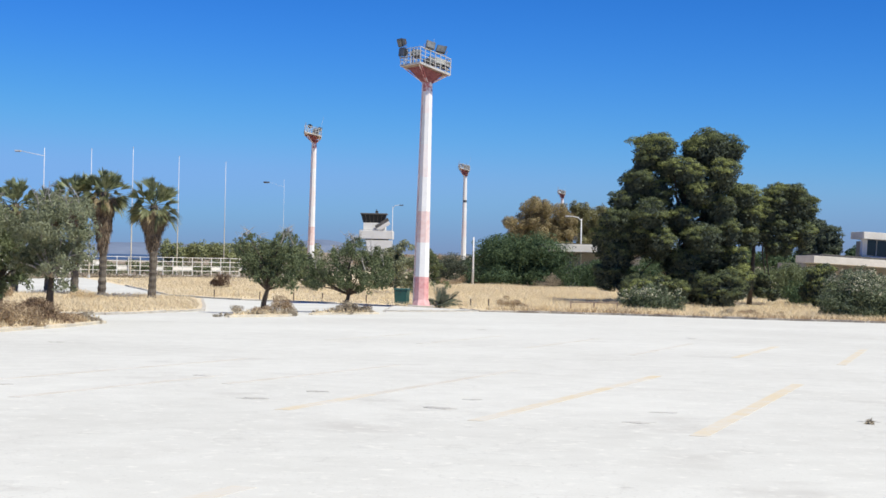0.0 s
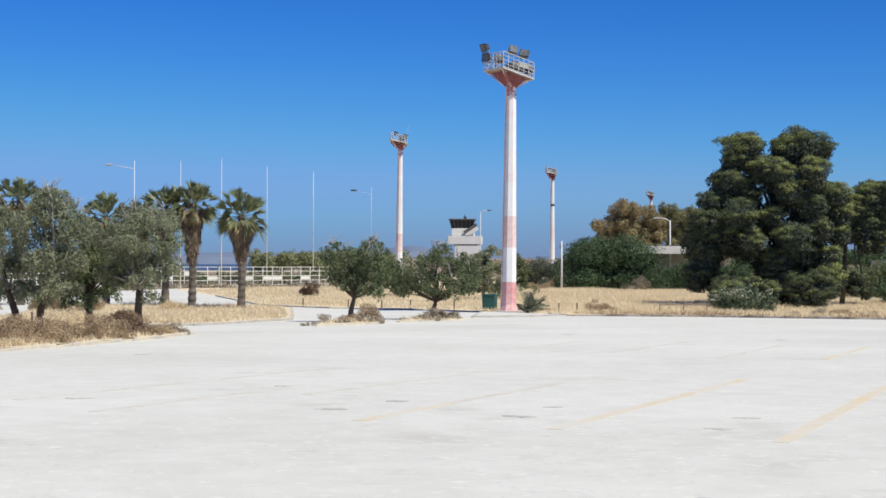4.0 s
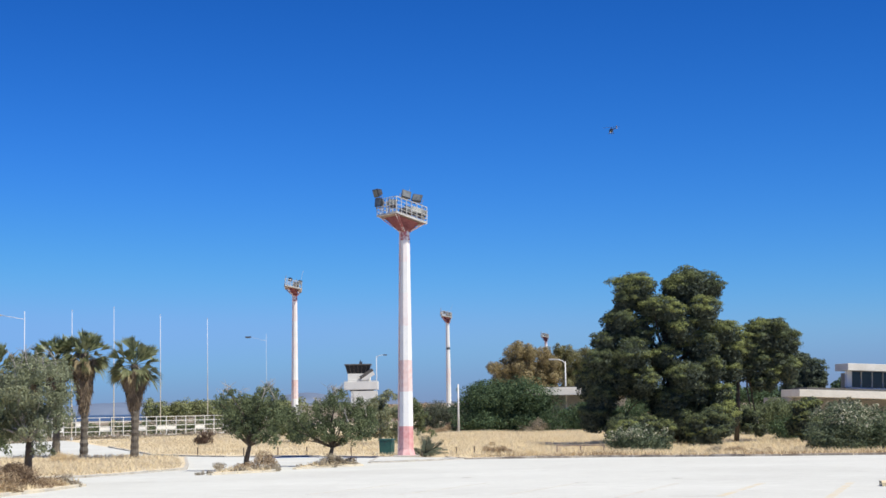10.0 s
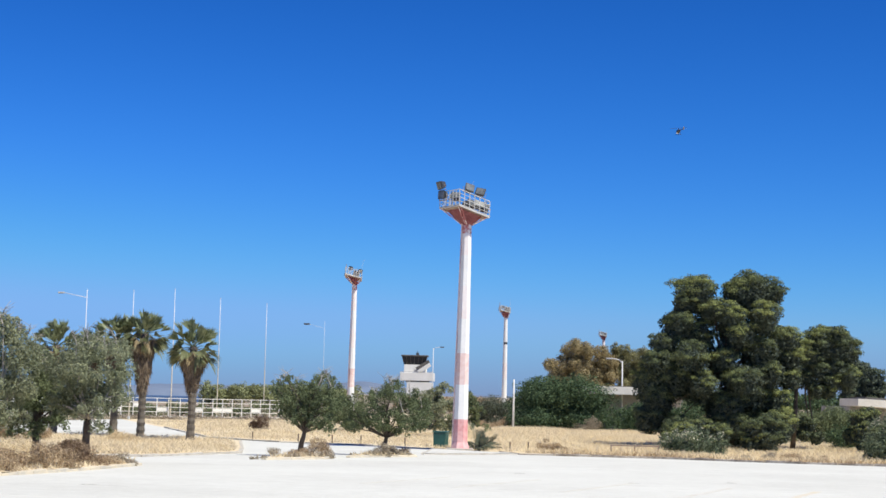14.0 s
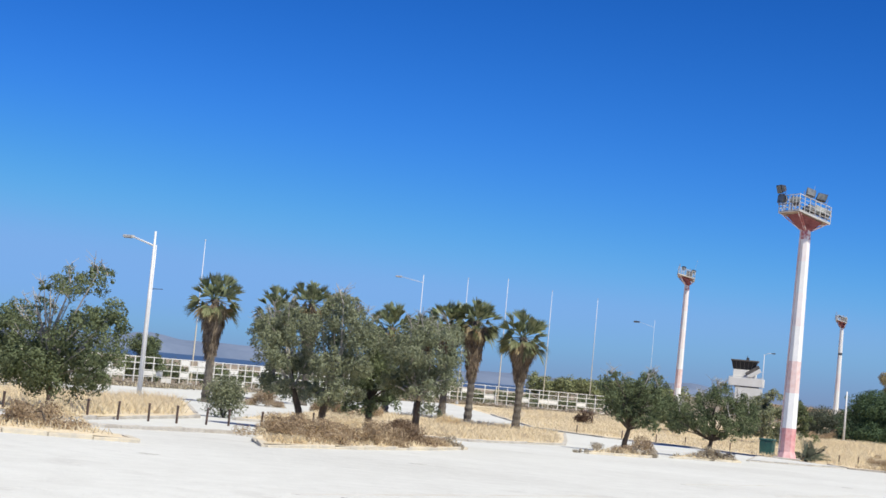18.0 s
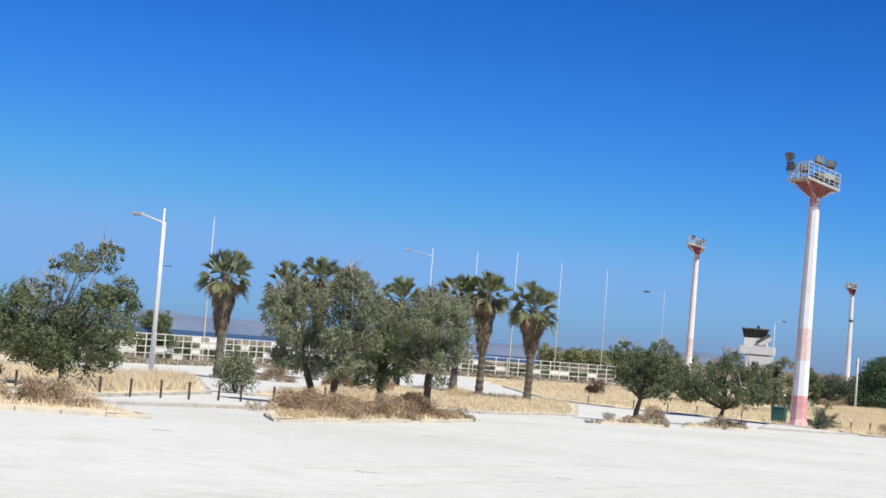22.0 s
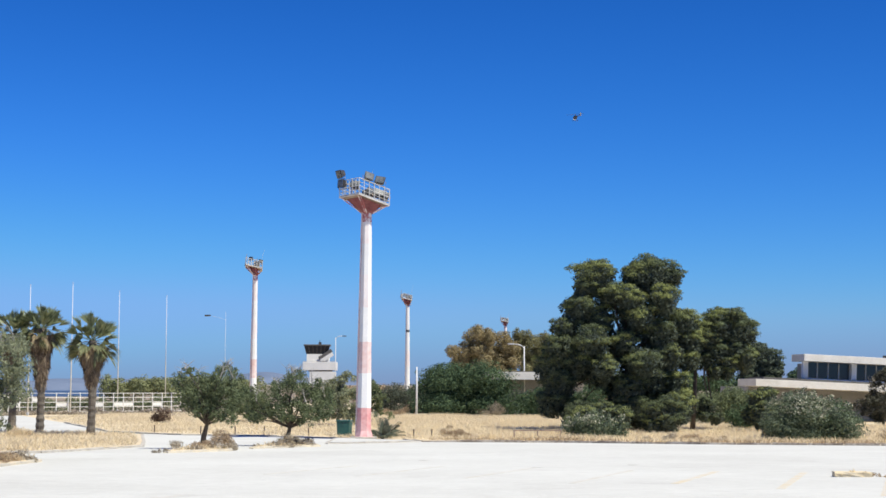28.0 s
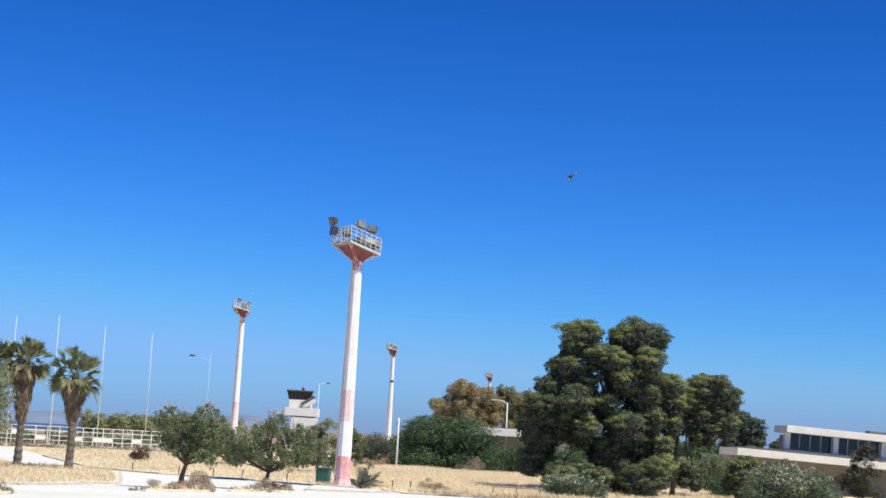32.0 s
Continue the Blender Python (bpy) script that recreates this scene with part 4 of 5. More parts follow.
def kerb_block(x, y, turn, sx, sy, sz, key, name, label, seed):
    """A weathered block with chipped, uneven edges."""
    rng = random.Random(seed)
    bm = box_bm(0, 0, sz / 2 - 0.05, sx, sy, sz + 0.1, 0.0)
    bmesh.ops.subdivide_edges(bm, edges=bm.edges[:], cuts=4, use_grid_fill=True)
    for v in bm.verts:
        v.co += Vector((rng.uniform(-1, 1), rng.uniform(-1, 1), rng.uniform(-1, 0.6))) * 0.018
    top = part(name, bm, M[key])
    top.matrix_world = pose(x, y, height(x, y), 0, 0, turn)
    return tagged(top, label, name.replace("_", " "))


kerb_block(12.85, 44.6, -8, 1.0, 0.62, 0.13, "kerb_paint", "kerb_block", "broken piece of yellow-painted kerb on the lot", 3)
barrier = thing("low_barrier", (8.35, 106.0, height(0, 106.0)), "low weathered timber barrier in dry grass", "barrier", turn=-2)
for px in (0.0, 1.5, 3.0):
    part("post", tube_bm([(px, 0, -0.1), (px, 0, 0.66)], [0.05, 0.045], 6), M["rust"], barrier)
part("top_rail", box_bm(1.5, 0, 0.60, 3.1, 0.07, 0.07, 0.012), M["rust"], barrier)


# ---- trees ----
def limbs(parent, base, tips, r0, material, seed, name="limb"):
    rng = random.Random(seed)
    for tx, ty, tz in tips:
        b, t = Vector(base), Vector((tx, ty, tz))
        mid = b.lerp(t, 0.5) + Vector((rng.uniform(-0.25, 0.25), rng.uniform(-0.25, 0.25), rng.uniform(-0.1, 0.3)))
        part(name, tube_bm([b, mid, t], [r0, r0 * 0.6, r0 * 0.25], 6), material, parent)


def round_tree(x, y, tall, wide, label, key, seed, clear=1.1, leaf=(0.115, 0.06), density=135, clumps=52, skew=0.0, bare=0, deep=None, z0=None, category="tree", name="tree", flat=0.85):
    """Small broadleaf tree: short trunk, limbs, an uneven crown of leaf clumps with gaps and drooping edges."""
    rng = np.random.default_rng(seed)
    z0 = height(x, y) if z0 is None else z0
    h = tall - z0
    top = thing(name, (x, y, z0 - 0.03), label, category)
    deep = deep or wide
    part("trunk", tube_bm([(0, 0, -0.2), (0.03, 0, clear * 0.6), (skew * 0.3, 0.03, clear * 1.1), (skew * 0.4 + 0.05, 0, clear + (h - clear) * 0.35)], [0.19, 0.14, 0.12, 0.07], 8), M["bark"], top, smooth=True)
    high = (h - clear) * 0.90
    wave = rng.uniform(0, 6.28, 6)
    bigs = []
    for k in range(clumps):
        u, az = rng.random() ** 0.9, rng.uniform(0, 2 * math.pi)
        lobe = 1 + 0.20 * math.sin(2 * az + wave[0] + 3 * u) + 0.14 * math.sin(3 * az + wave[1] - 5 * u) + 0.10 * math.sin(7 * u + wave[2])
        prof = float(np.interp(u, (0, 0.12, 0.35, 0.65, 0.85, 1.0), (0.72, 0.95, 1.0, 0.86, 0.62, 0.34))) * lobe
        r = rng.uniform(0.085, 0.15) * (wide + high) / 2
        rr = math.sqrt(rng.uniform(0.12, 1.0)) * prof
        c = (math.cos(az) * max(0.1, wide * 0.5 - r * 0.6) * rr + skew * 0.5, math.sin(az) * max(0.1, deep * 0.5 - r * 0.6) * rr,
             clear + r * 0.4 + u * (high - r * 1.1) - 0.10 * high * rr * rr * (1 - u) + 0.10 * high * math.sin(2 * az + wave[3]) * u)
        bigs.append((*c, r * 1.15, r * 1.15, r * flat))
    cl = boughs(rng, bigs, 7, 0.46, -0.8)
    for k in range(int(clumps * 0.5)):
        b = bigs[int(rng.integers(len(bigs)))]
        v = np.array([b[0], b[1], (b[2] - clear - high * 0.35) * 1.0])
        v /= max(0.3, np.linalg.norm(v))
        cl.append((b[0] + v[0] * b[3] * 1.15, b[1] + v[1] * b[3] * 1.15, b[2] + v[2] * b[5] * 1.25, b[3] * 0.28, b[3] * 0.28, b[3] * 0.32))
    tips = [c[:3] for c in bigs[::5]]
    limbs(top, (skew * 0.35 + 0.03, 0.02, clear + high * 0.18), tips, 0.06, M["palebark" if key == "olive" else "bark"], seed)
    quads_object("crown", clump_leaves(rng, cl, density, *leaf, spread=0.6, low=0.6), M[key], top)
    if bare:
        r2 = random.Random(seed + 9)
        for k in range(bare):
            bx = r2.uniform(-0.42, 0.30) * wide
            zb = clear + high * (r2.uniform(0.62, 0.92) - 0.5 * (bx / wide) ** 2)
            tip = Vector((bx * 1.1 + r2.uniform(-0.35, 0.35), r2.uniform(-0.9, -0.2), zb + r2.uniform(0.14, 0.28) * high))
            base = Vector((bx * 0.7, -0.2, zb))
            bm = tube_bm([base, base.lerp(tip, 0.5) + Vector((r2.uniform(-0.1, 0.1), 0, 0.05)), tip], [0.022, 0.014, 0.006], 5)
            for q in range(4):
                f = base.lerp(tip, r2.uniform(0.35, 0.9))
                tube_bm([f, f + Vector((r2.uniform(-0.35, 0.35), r2.uniform(-0.2, 0.2), r2.uniform(0.05, 0.30)))], [0.010, 0.004], 4, True, bm)
            part("dead_twig", bm, M["palebark"], top)
    return top


def shrub(x, y, wide, tall, label, key, seed, leaf=(0.14, 0.07), density=70, deep=None, clumps=None, name="shrub", stems=5):
    """Low bush: stems and overlapping leaf clumps sitting on the ground."""
    rng = np.random.default_rng(seed)
    z0 = height(x, y)
    top = thing(name, (x, y, z0 - 0.02), label, name.replace("_", " "))
    deep = deep or min(wide, 3.0)
    k = clumps or max(5, int(wide * 3.0))
    cl = []
    for i in range(k):
        fx = rng.uniform(-0.5, 0.5)
        r = rng.uniform(0.20, 0.34) * tall
        swell = 0.72 + 0.42 * math.sin(5.1 * fx + seed) if name == "dry_brush" else 0.95 + 0.22 * math.sin(11 * fx + seed) if key == "oleander" else 1.0
        c = (fx * (wide - r), rng.uniform(-0.5, 0.5) * max(0.1, deep - r), rng.uniform(0.25, 0.78) * tall * swell * (1 - 0.9 * fx * fx))
        cl.append((*c, r * rng.uniform(1.0, 1.5), r * rng.uniform(1.0, 1.4), r))
    limbs(top, (0, 0, 0), [c[:3] for c in cl[:stems]], 0.04, M["bark"], seed, "stem")
    if tall > 1.6 and wide > 2:
        for i in range(k // 2):
            r = rng.uniform(0.18, 0.26) * tall
            cl.append((rng.uniform(-0.46, 0.46) * wide, rng.uniform(-0.5, 0.2) * deep, r * 0.7, r * 1.3, r * 1.2, r * 0.9))
        if key == "oleander":
            for i in range(k):
                fx = rng.uniform(-0.45, 0.45)
                cl.append((fx * wide, rng.uniform(-0.4, 0.4) * deep, tall * (1 - 0.9 * fx * fx) * rng.uniform(0.75, 1.02), 0.16, 0.16, 0.26))
    quads_object("foliage", clump_leaves(rng, cl, density, *leaf, low=0.6), M[key], top)
    if key == "oleander":
        tops = [(c[0], c[1], c[2] + 0.25 * c[5], c[3] * 0.95, c[4] * 0.95, c[5] * 0.85) for k, c in enumerate(cl) if c[2] > tall * 0.45 and k % 3]
        tagged(quads_object("flower_cover", clump_leaves(rng, tops, density * 0.42, leaf[0] * 0.75, leaf[1] * 1.2, 0.6, 0.0), M["bloom"], top), "pale dried flower heads", kind="stuff")
    return top


def lobed_pine(x, y, lobes, seed, label, key, trunk, per=190, tuft=(0.14, 0.055), depth=0.55, thick=0.40):
    """A pine of rounded boughs (across, up, radius): each a cushion of tight needle puffs over needles coloured darker
    for shade.
    """
    rng = np.random.default_rng(seed)
    top = thing("pine_tree", (x, y, 0), label, "tree")
    part("trunk", tube_bm(trunk, [thick - thick * 0.7 * k / (len(trunk) - 1) for k in range(len(trunk))], 10), M["bark"], top, smooth=True)
    mid = (max(l[0] for l in lobes) + min(l[0] for l in lobes)) / 2
    span = max(abs(l[0] - mid) for l in lobes) + 0.5
    puffs, shade, bigs = [], [], []
    for dx, dz, r in lobes:
        deep = math.sqrt(max(0.05, 1 - ((dx - mid) / span) ** 2)) * span * depth
        for side in (-1, 1):
            py = side * deep * rng.uniform(0.25, 1.0)
            rr = 1.06 * r * rng.uniform(0.9, 1.06)
            ox, oz = dx + rng.uniform(-0.12, 0.12) * r, dz + rng.uniform(-0.12, 0.12) * r
            bigs.append((ox, py, oz))
            # dark-coloured clumps inside and below each bough give its shaded gaps
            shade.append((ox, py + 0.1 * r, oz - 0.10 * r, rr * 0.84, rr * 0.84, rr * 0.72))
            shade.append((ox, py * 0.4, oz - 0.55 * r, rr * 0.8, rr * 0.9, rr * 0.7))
            d = unit(rng.normal(size=(70, 3)))
            d = d[d[:, 2] > -0.22]
            spots = []
            for v in d:
                if all(np.dot(v, q) < rng.uniform(0.74, 0.92) for q in spots):
                    spots.append(v)
            for v in spots[:18]:
                f, q = rng.uniform(0.50, 0.94), rr * rng.uniform(0.17, 0.42)
                puffs.append((ox + v[0] * rr * f, py + v[1] * rr * f, oz + v[2] * rr * f * 0.82, q * rng.uniform(1.0, 1.35), q * 1.1, q * rng.uniform(0.60, 0.88)))
    limbs(top, trunk[-2], bigs[::3], 0.10, M["bark"], seed, "bough")
    quads_object("crown", clump_leaves(rng, puffs, per, *tuft, 0.26, 0.12), M[key], top)
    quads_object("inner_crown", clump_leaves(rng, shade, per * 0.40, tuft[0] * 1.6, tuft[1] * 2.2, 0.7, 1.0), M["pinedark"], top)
    return top


lobed_pine(18.2, 124.5, [(-2.1, 12.1, 1.37), (-2.9, 11.1, 0.94), (1.9, 12.3, 1.67), (3.5, 11.9, 0.88), (0.9, 11.9, 0.88), (-3.4, 9.4, 1.22), (-1.0, 10.6, 0.98), (0.3, 10.0, 1.18), (2.7, 10.2, 1.41), (0.8, 8.7, 1.14), (-4.6, 7.9, 0.94),
                         (-1.9, 8.7, 1.22), (-2.7, 7.0, 1.41), (-0.4, 6.8, 1.22), (-5.2, 6.4, 1.22), (2.6, 7.6, 1.3), (4.5, 8.4, 1.3), (4.8, 7.0, 0.94), (-5.5, 5.1, 1.22), (-3.6, 5.4, 1.37), (-4.9, 3.8, 1.22), (-2.0, 5.0, 1.22),
                         (-0.2, 3.6, 1.22), (1.9, 4.2, 1.3), (3.8, 3.8, 1.02), (1.2, 5.5, 1.53), (3.2, 5.8, 1.22), (-5.7, 2.5, 1.08), (-3.8, 1.6, 1.18), (2.0, 1.4, 1.34), (0.2, 1.9, 1.37), (4.0, 2.2, 1.14), (5.0, 5.6, 0.9)],
           11, "very large dark green spreading pine at the lot's edge", "pine", [(0.6, 0, -0.2), (0.4, 0, 3), (0.2, 0, 6), (0, 0, 10)])
lobed_pine(25.2, 127, [(0.8, 8.5, 1.24), (2.2, 8.1, 1.24), (-0.4, 7.4, 0.92), (0.3, 6.6, 1.16), (1.9, 6.6, 1.16), (3.0, 7.6, 0.76), (2.6, 5.9, 0.92), (0.4, 4.8, 0.6), (1.3, 4.7, 0.55), (-0.3, 2.1, 0.6), (0.5, 1.1, 0.45), (-0.6, 1.3, 0.4), (1.4, 5.4, 0.7), (-1.0, 7.9, 0.9), (-1.2, 6.3, 0.8), (-0.6, 5.6, 0.6), (1.6, 9.0, 0.8)],
           12, "mid-size pine with a bare leaning trunk", "pine", [(-1.4, 0, -0.2), (-1.2, 0, 2.2), (-1.1, 0, 4.7), (-0.3, 0, 6.3), (0.9, 0, 7.8)], thick=0.22)
lobed_pine(39.2, 177, [(1.9, 6.5, 1.56), (2.5, 5.1, 1.28), (0.5, 5.6, 1.4), (1.2, 7.6, 1.0), (3.1, 5.7, 0.84), (1.0, 4.2, 1.5), (2.4, 3.6, 1.4), (1.4, 2.4, 1.5)],
           13, "grey-green pine behind the terminal's corner", "farpine", [(1.4, 0, -0.2), (1.4, 0, 2), (1.3, 0, 4), (1.4, 0, 6.4)], 70, (0.24, 0.09))
lobed_pine(27.8, 121, [(-0.4, 2.7, 0.6), (0.5, 2.9, 0.7), (0.0, 1.8, 0.8), (-0.7, 1.4, 0.6), (0.7, 1.7, 0.7), (0.2, 0.8, 0.7)], 14, "young bright green pine with low boughs", "pine", [(0, 0, -0.1), (0, 0, 1), (0, 0, 2), (0.1, 0, 2.8)], thick=0.10)
lobed_pine(16.6, 117.5, [(-2.2, 1.5, 0.8), (-1.0, 1.9, 0.8), (-3.0, 1.0, 0.7), (0.2, 1.5, 0.8), (-1.6, 0.8, 0.8), (-0.2, 0.7, 0.7)], 15, "low pine growth under the large pine", "pine", [(-1, 0, -0.1), (-1, 0, 0.5), (-1, 0, 1), (-1, 0, 1.6)], thick=0.10)
lobed_pine(20.0, 117.0, [(-0.6, 1.9, 0.7), (0.4, 2.3, 0.8), (1.1, 1.6, 0.7), (0.2, 1.1, 0.8), (-0.9, 0.9, 0.7)], 16, "young pine in front of the large pine", "pine", [(0.1, 0, -0.1), (0.1, 0, 0.6), (0.1, 0, 1.2), (0.2, 0, 2.0)], thick=0.10)


def lobe_tree(x, y, lobes, seed, label, key, trunk, leaf=(0.105, 0.055), per=120, twigs=(), twig_from=(0, 0, 1), name="tree", wood="bark", bare=6, full=1.13):
    """Broadleaf tree: a trunk given as points, limbs out to uneven lobes (across, up, radius) of leaves, dead twigs on top."""
    rng = np.random.default_rng(seed)
    r2 = random.Random(seed)
    top = thing(name, (x, y, height(x, y) - 0.03), label, "tree")
    part("trunk", tube_bm(trunk, [0.17 - 0.11 * k / (len(trunk) - 1) for k in range(len(trunk))], 8), M["bark"], top, smooth=True)
    mid = sum(l[0] for l in lobes) / len(lobes)
    span = max(abs(l[0] - mid) for l in lobes) + 0.3
    bigs = []
    for dx, dz, r in lobes:
        deep = math.sqrt(max(0.1, 1 - ((dx - mid) / span) ** 2)) * span * 0.6
        for side in (-1, 1):
            bigs.append((dx + rng.uniform(-0.3, 0.3) * r, side * deep * rng.uniform(0.15, 1.0), dz + rng.uniform(-0.25, 0.25) * r, r * full * 1.1, r * full * 1.1, r * full))
    cl = boughs(rng, bigs, 10, 0.36, -0.9)
    for b in bigs:
        for k in range(3):
            v = rng.normal(size=3)
            v /= np.linalg.norm(v)
            cl.append((b[0] + v[0] * b[3] * 1.12, b[1] + v[1] * b[3] * 1.1, b[2] + v[2] * b[5] * 1.1, b[3] * 0.20, b[3] * 0.2, b[3] * 0.22))
    limbs(top, trunk[-2], [b[:3] for b in bigs[::2]], 0.055, M[wood], seed)
    quads_object("crown", clump_leaves(rng, cl, per, *leaf, spread=0.34, low=0.75), M[key], top)
    quads_object("inner_crown", clump_leaves(rng, [(b[0], b[1], b[2], b[3] * 0.75, b[4] * 0.75, b[5] * 0.7) for b in bigs], per * 0.22, leaf[0] * 1.3, leaf[1] * 1.3, 0.9, 1.0), M[key], top)
    tops = sorted(bigs, key=lambda b: -b[2])[:max(1, len(bigs) // 2)]
    tips = [(Vector(twig_from), Vector((tx, r2.uniform(-0.8, 0.3), tz))) for tx, tz in twigs]
    for k in range(bare):
        b = tops[k % len(tops)]
        tips.append((Vector(b[:3]), Vector((b[0] + r2.uniform(-0.3, 0.3), b[1] - 0.2, b[2] + b[5] * r2.uniform(1.1, 1.8)))))
    for a, tip in tips:
        bm = tube_bm([a, a.lerp(tip, 0.5) + Vector((r2.uniform(-0.12, 0.12), 0, 0.05)), tip], [0.036, 0.022, 0.008], 5)
        for q in range(7):
            f = a.lerp(tip, r2.uniform(0.35, 0.98))
            tube_bm([f, f + Vector((r2.uniform(-0.4, 0.4), r2.uniform(-0.2, 0.2), r2.uniform(0.05, 0.35)))], [0.011, 0.004], 4, True, bm)
        part("dead_twig", bm, M["palebark"], top)
    return top


lobe_tree(-24.5, 50.3, [(0.6, 4.3, 0.45), (1.3, 4.7, 0.2), (1.7, 3.2, 0.45), (1.2, 3.3, 0.29), (-0.2, 2.0, 0.81), (1.1, 2.2, 0.69), (1.5, 1.5, 0.44), (-0.8, 1.6, 0.69), (0.2, 1.1, 0.5), (-0.5, 3.5, 0.2), (-1.1, 3.0, 0.2), (-0.2, 4.1, 0.13), (-1.8, 2.5, 0.64), (-2.4, 1.9, 0.58), (-1.6, 1.3, 0.6), (-2.2, 3.1, 0.41), (0.5, 3.2, 0.3)],
          21, "grey-green tree with bare dead twigs on top", "green", [(-0.1, 0, -0.2), (-0.05, 0, 0.5), (-0.2, 0, 1.1), (-0.1, 0, 2.2)], wood="palebark", bare=8, full=1.28,
          twigs=[(-1.2, 3.9), (0.1, 4.7), (0.2, 4.2), (-1.0, 4.1), (-0.6, 3.4), (0.8, 3.8), (-1.8, 3.7), (-0.4, 4.3), (0.6, 4.6), (-1.4, 3.4), (0.0, 3.7), (-0.8, 3.8), (0.4, 3.9), (-0.2, 3.3), (1.0, 3.6)], twig_from=(-0.3, -0.2, 2.3))
lobe_tree(-17.2, 57.5, [(0.0, 4.8, 0.43), (0.4, 4.9, 0.35), (0.9, 4.4, 0.39), (-0.2, 4.1, 0.47), (0.5, 3.9, 0.59), (1.2, 3.6, 0.47), (-0.2, 3.3, 0.47), (-0.3, 2.3, 0.47), (0.4, 2.6, 0.55), (0.2, 1.4, 0.38), (-0.4, 1.5, 0.36), (1.0, 2.6, 0.5), (0.8, 1.7, 0.4)],
          22, "tall grey-green tree on the planting island", "olive", [(-0.1, 0, -0.2), (-0.1, 0, 0.8), (0.05, 0, 1.7), (0.2, 0, 3.2)], wood="palebark")
lobe_tree(-18.5, 58.4, [(-1.4, 4.0, 0.42), (-0.6, 4.2, 0.4), (-1.7, 3.7, 0.32), (-1.3, 3.2, 0.6), (-0.4, 3.4, 0.64), (-0.6, 2.5, 0.56), (-1.1, 2.6, 0.48), (0.1, 2.5, 0.4), (-0.5, 1.6, 0.4), (-1.2, 1.7, 0.36), (0.2, 1.6, 0.3)],
          23, "bushy grey-green tree on the planting island", "olive", [(0.1, 0, -0.2), (0.0, 0, 0.8), (-0.3, 0, 1.6), (-0.6, 0, 2.8)], wood="palebark")
lobe_tree(-15.9, 61.0, [(-0.7, 3.7, 0.46), (-0.4, 3.1, 0.5), (-0.7, 2.6, 0.59), (-1.1, 1.8, 0.5), (-0.3, 2.2, 0.5), (-1.4, 1.2, 0.33), (0.2, 1.5, 0.33), (0.3, 2.8, 0.5), (-0.6, 1.3, 0.4), (0.4, 2.0, 0.4)],
          24, "mid-green tree at the back of the island", "green", [(-0.6, 0, -0.2), (-0.6, 0, 0.8), (-0.6, 0, 1.4), (-0.6, 0, 2.5)])
lobe_tree(-13.9, 57.8, [(0.2, 4.1, 0.48), (-0.4, 3.9, 0.44), (0.9, 3.9, 0.44), (-0.9, 3.4, 0.44), (-0.2, 3.0, 0.63), (0.7, 3.0, 0.55), (1.2, 3.2, 0.36), (1.2, 2.5, 0.36), (-0.5, 2.2, 0.48), (0.4, 2.1, 0.48), (-1.0, 2.2, 0.36), (0.6, 1.3, 0.2)],
          25, "broad grey-green tree over dry brush", "olive", [(0.05, 0, -0.2), (0.05, 0, 0.9), (0.1, 0, 1.6), (0.1, 0, 2.8)], wood="palebark")
lobe_tree(-8.2, 79.5, [(-1.7, 3.3, 0.36), (-0.6, 3.4, 0.42), (0.3, 3.5, 0.45), (0.9, 3.4, 0.42), (-1.4, 2.7, 0.52), (-0.3, 2.8, 0.62), (0.7, 2.7, 0.62), (1.2, 2.5, 0.33), (-1.1, 2.1, 0.52), (-0.2, 2.1, 0.55), (0.6, 1.8, 0.42), (0.9, 1.4, 0.25), (0.2, 1.55, 0.3), (0.6, 3.9, 0.22), (-1.2, 3.8, 0.2), (-0.6, 1.75, 0.3)],
          27, "small dark green tree on a kerbed island", "smalltree", [(-0.5, 0, -0.2), (-0.45, 0, 0.6), (-0.3, 0, 1.2), (-0.2, 0, 2.4)], per=122, full=1.0, bare=10)
lobe_tree(-5.0, 87.5, [(0.2, 3.3, 0.6), (-0.6, 3.0, 0.5), (1.1, 3.0, 0.55), (1.8, 2.7, 0.42), (-1.6, 2.4, 0.5), (-0.6, 2.2, 0.68), (0.7, 2.2, 0.72), (1.8, 2.0, 0.5), (-1.2, 1.65, 0.42), (-0.2, 1.6, 0.46), (1.1, 1.6, 0.46), (-2.0, 2.0, 0.32), (0.4, 3.8, 0.25), (-1.8, 1.55, 0.3), (1.7, 1.6, 0.3), (0.5, 1.35, 0.26)],
          28, "low spreading dark green tree on a kerbed island", "smalltree", [(-0.1, 0, -0.2), (-0.1, 0, 0.5), (0, 0, 1.0), (0.1, 0, 2.2)], per=122, bare=20, full=1.0)
lobe_tree(12.6, 240, [(-1.2, 7.9, 1.82), (1.0, 10.0, 1.9), (3.3, 10.1, 1.9), (5.2, 8.4, 1.82), (1.8, 7.5, 2.49), (-1.6, 6.2, 1.66), (4.0, 6.5, 2.16), (0.5, 5.0, 2.2), (3.0, 4.5, 2.2)],
          32, "large brownish eucalyptus behind the bushes", "euca", [(1.5, 0, -0.2), (1.5, 0, 2), (1.6, 0, 4), (1.8, 0, 7)], (0.25, 0.12), 46, bare=0, full=1.0)
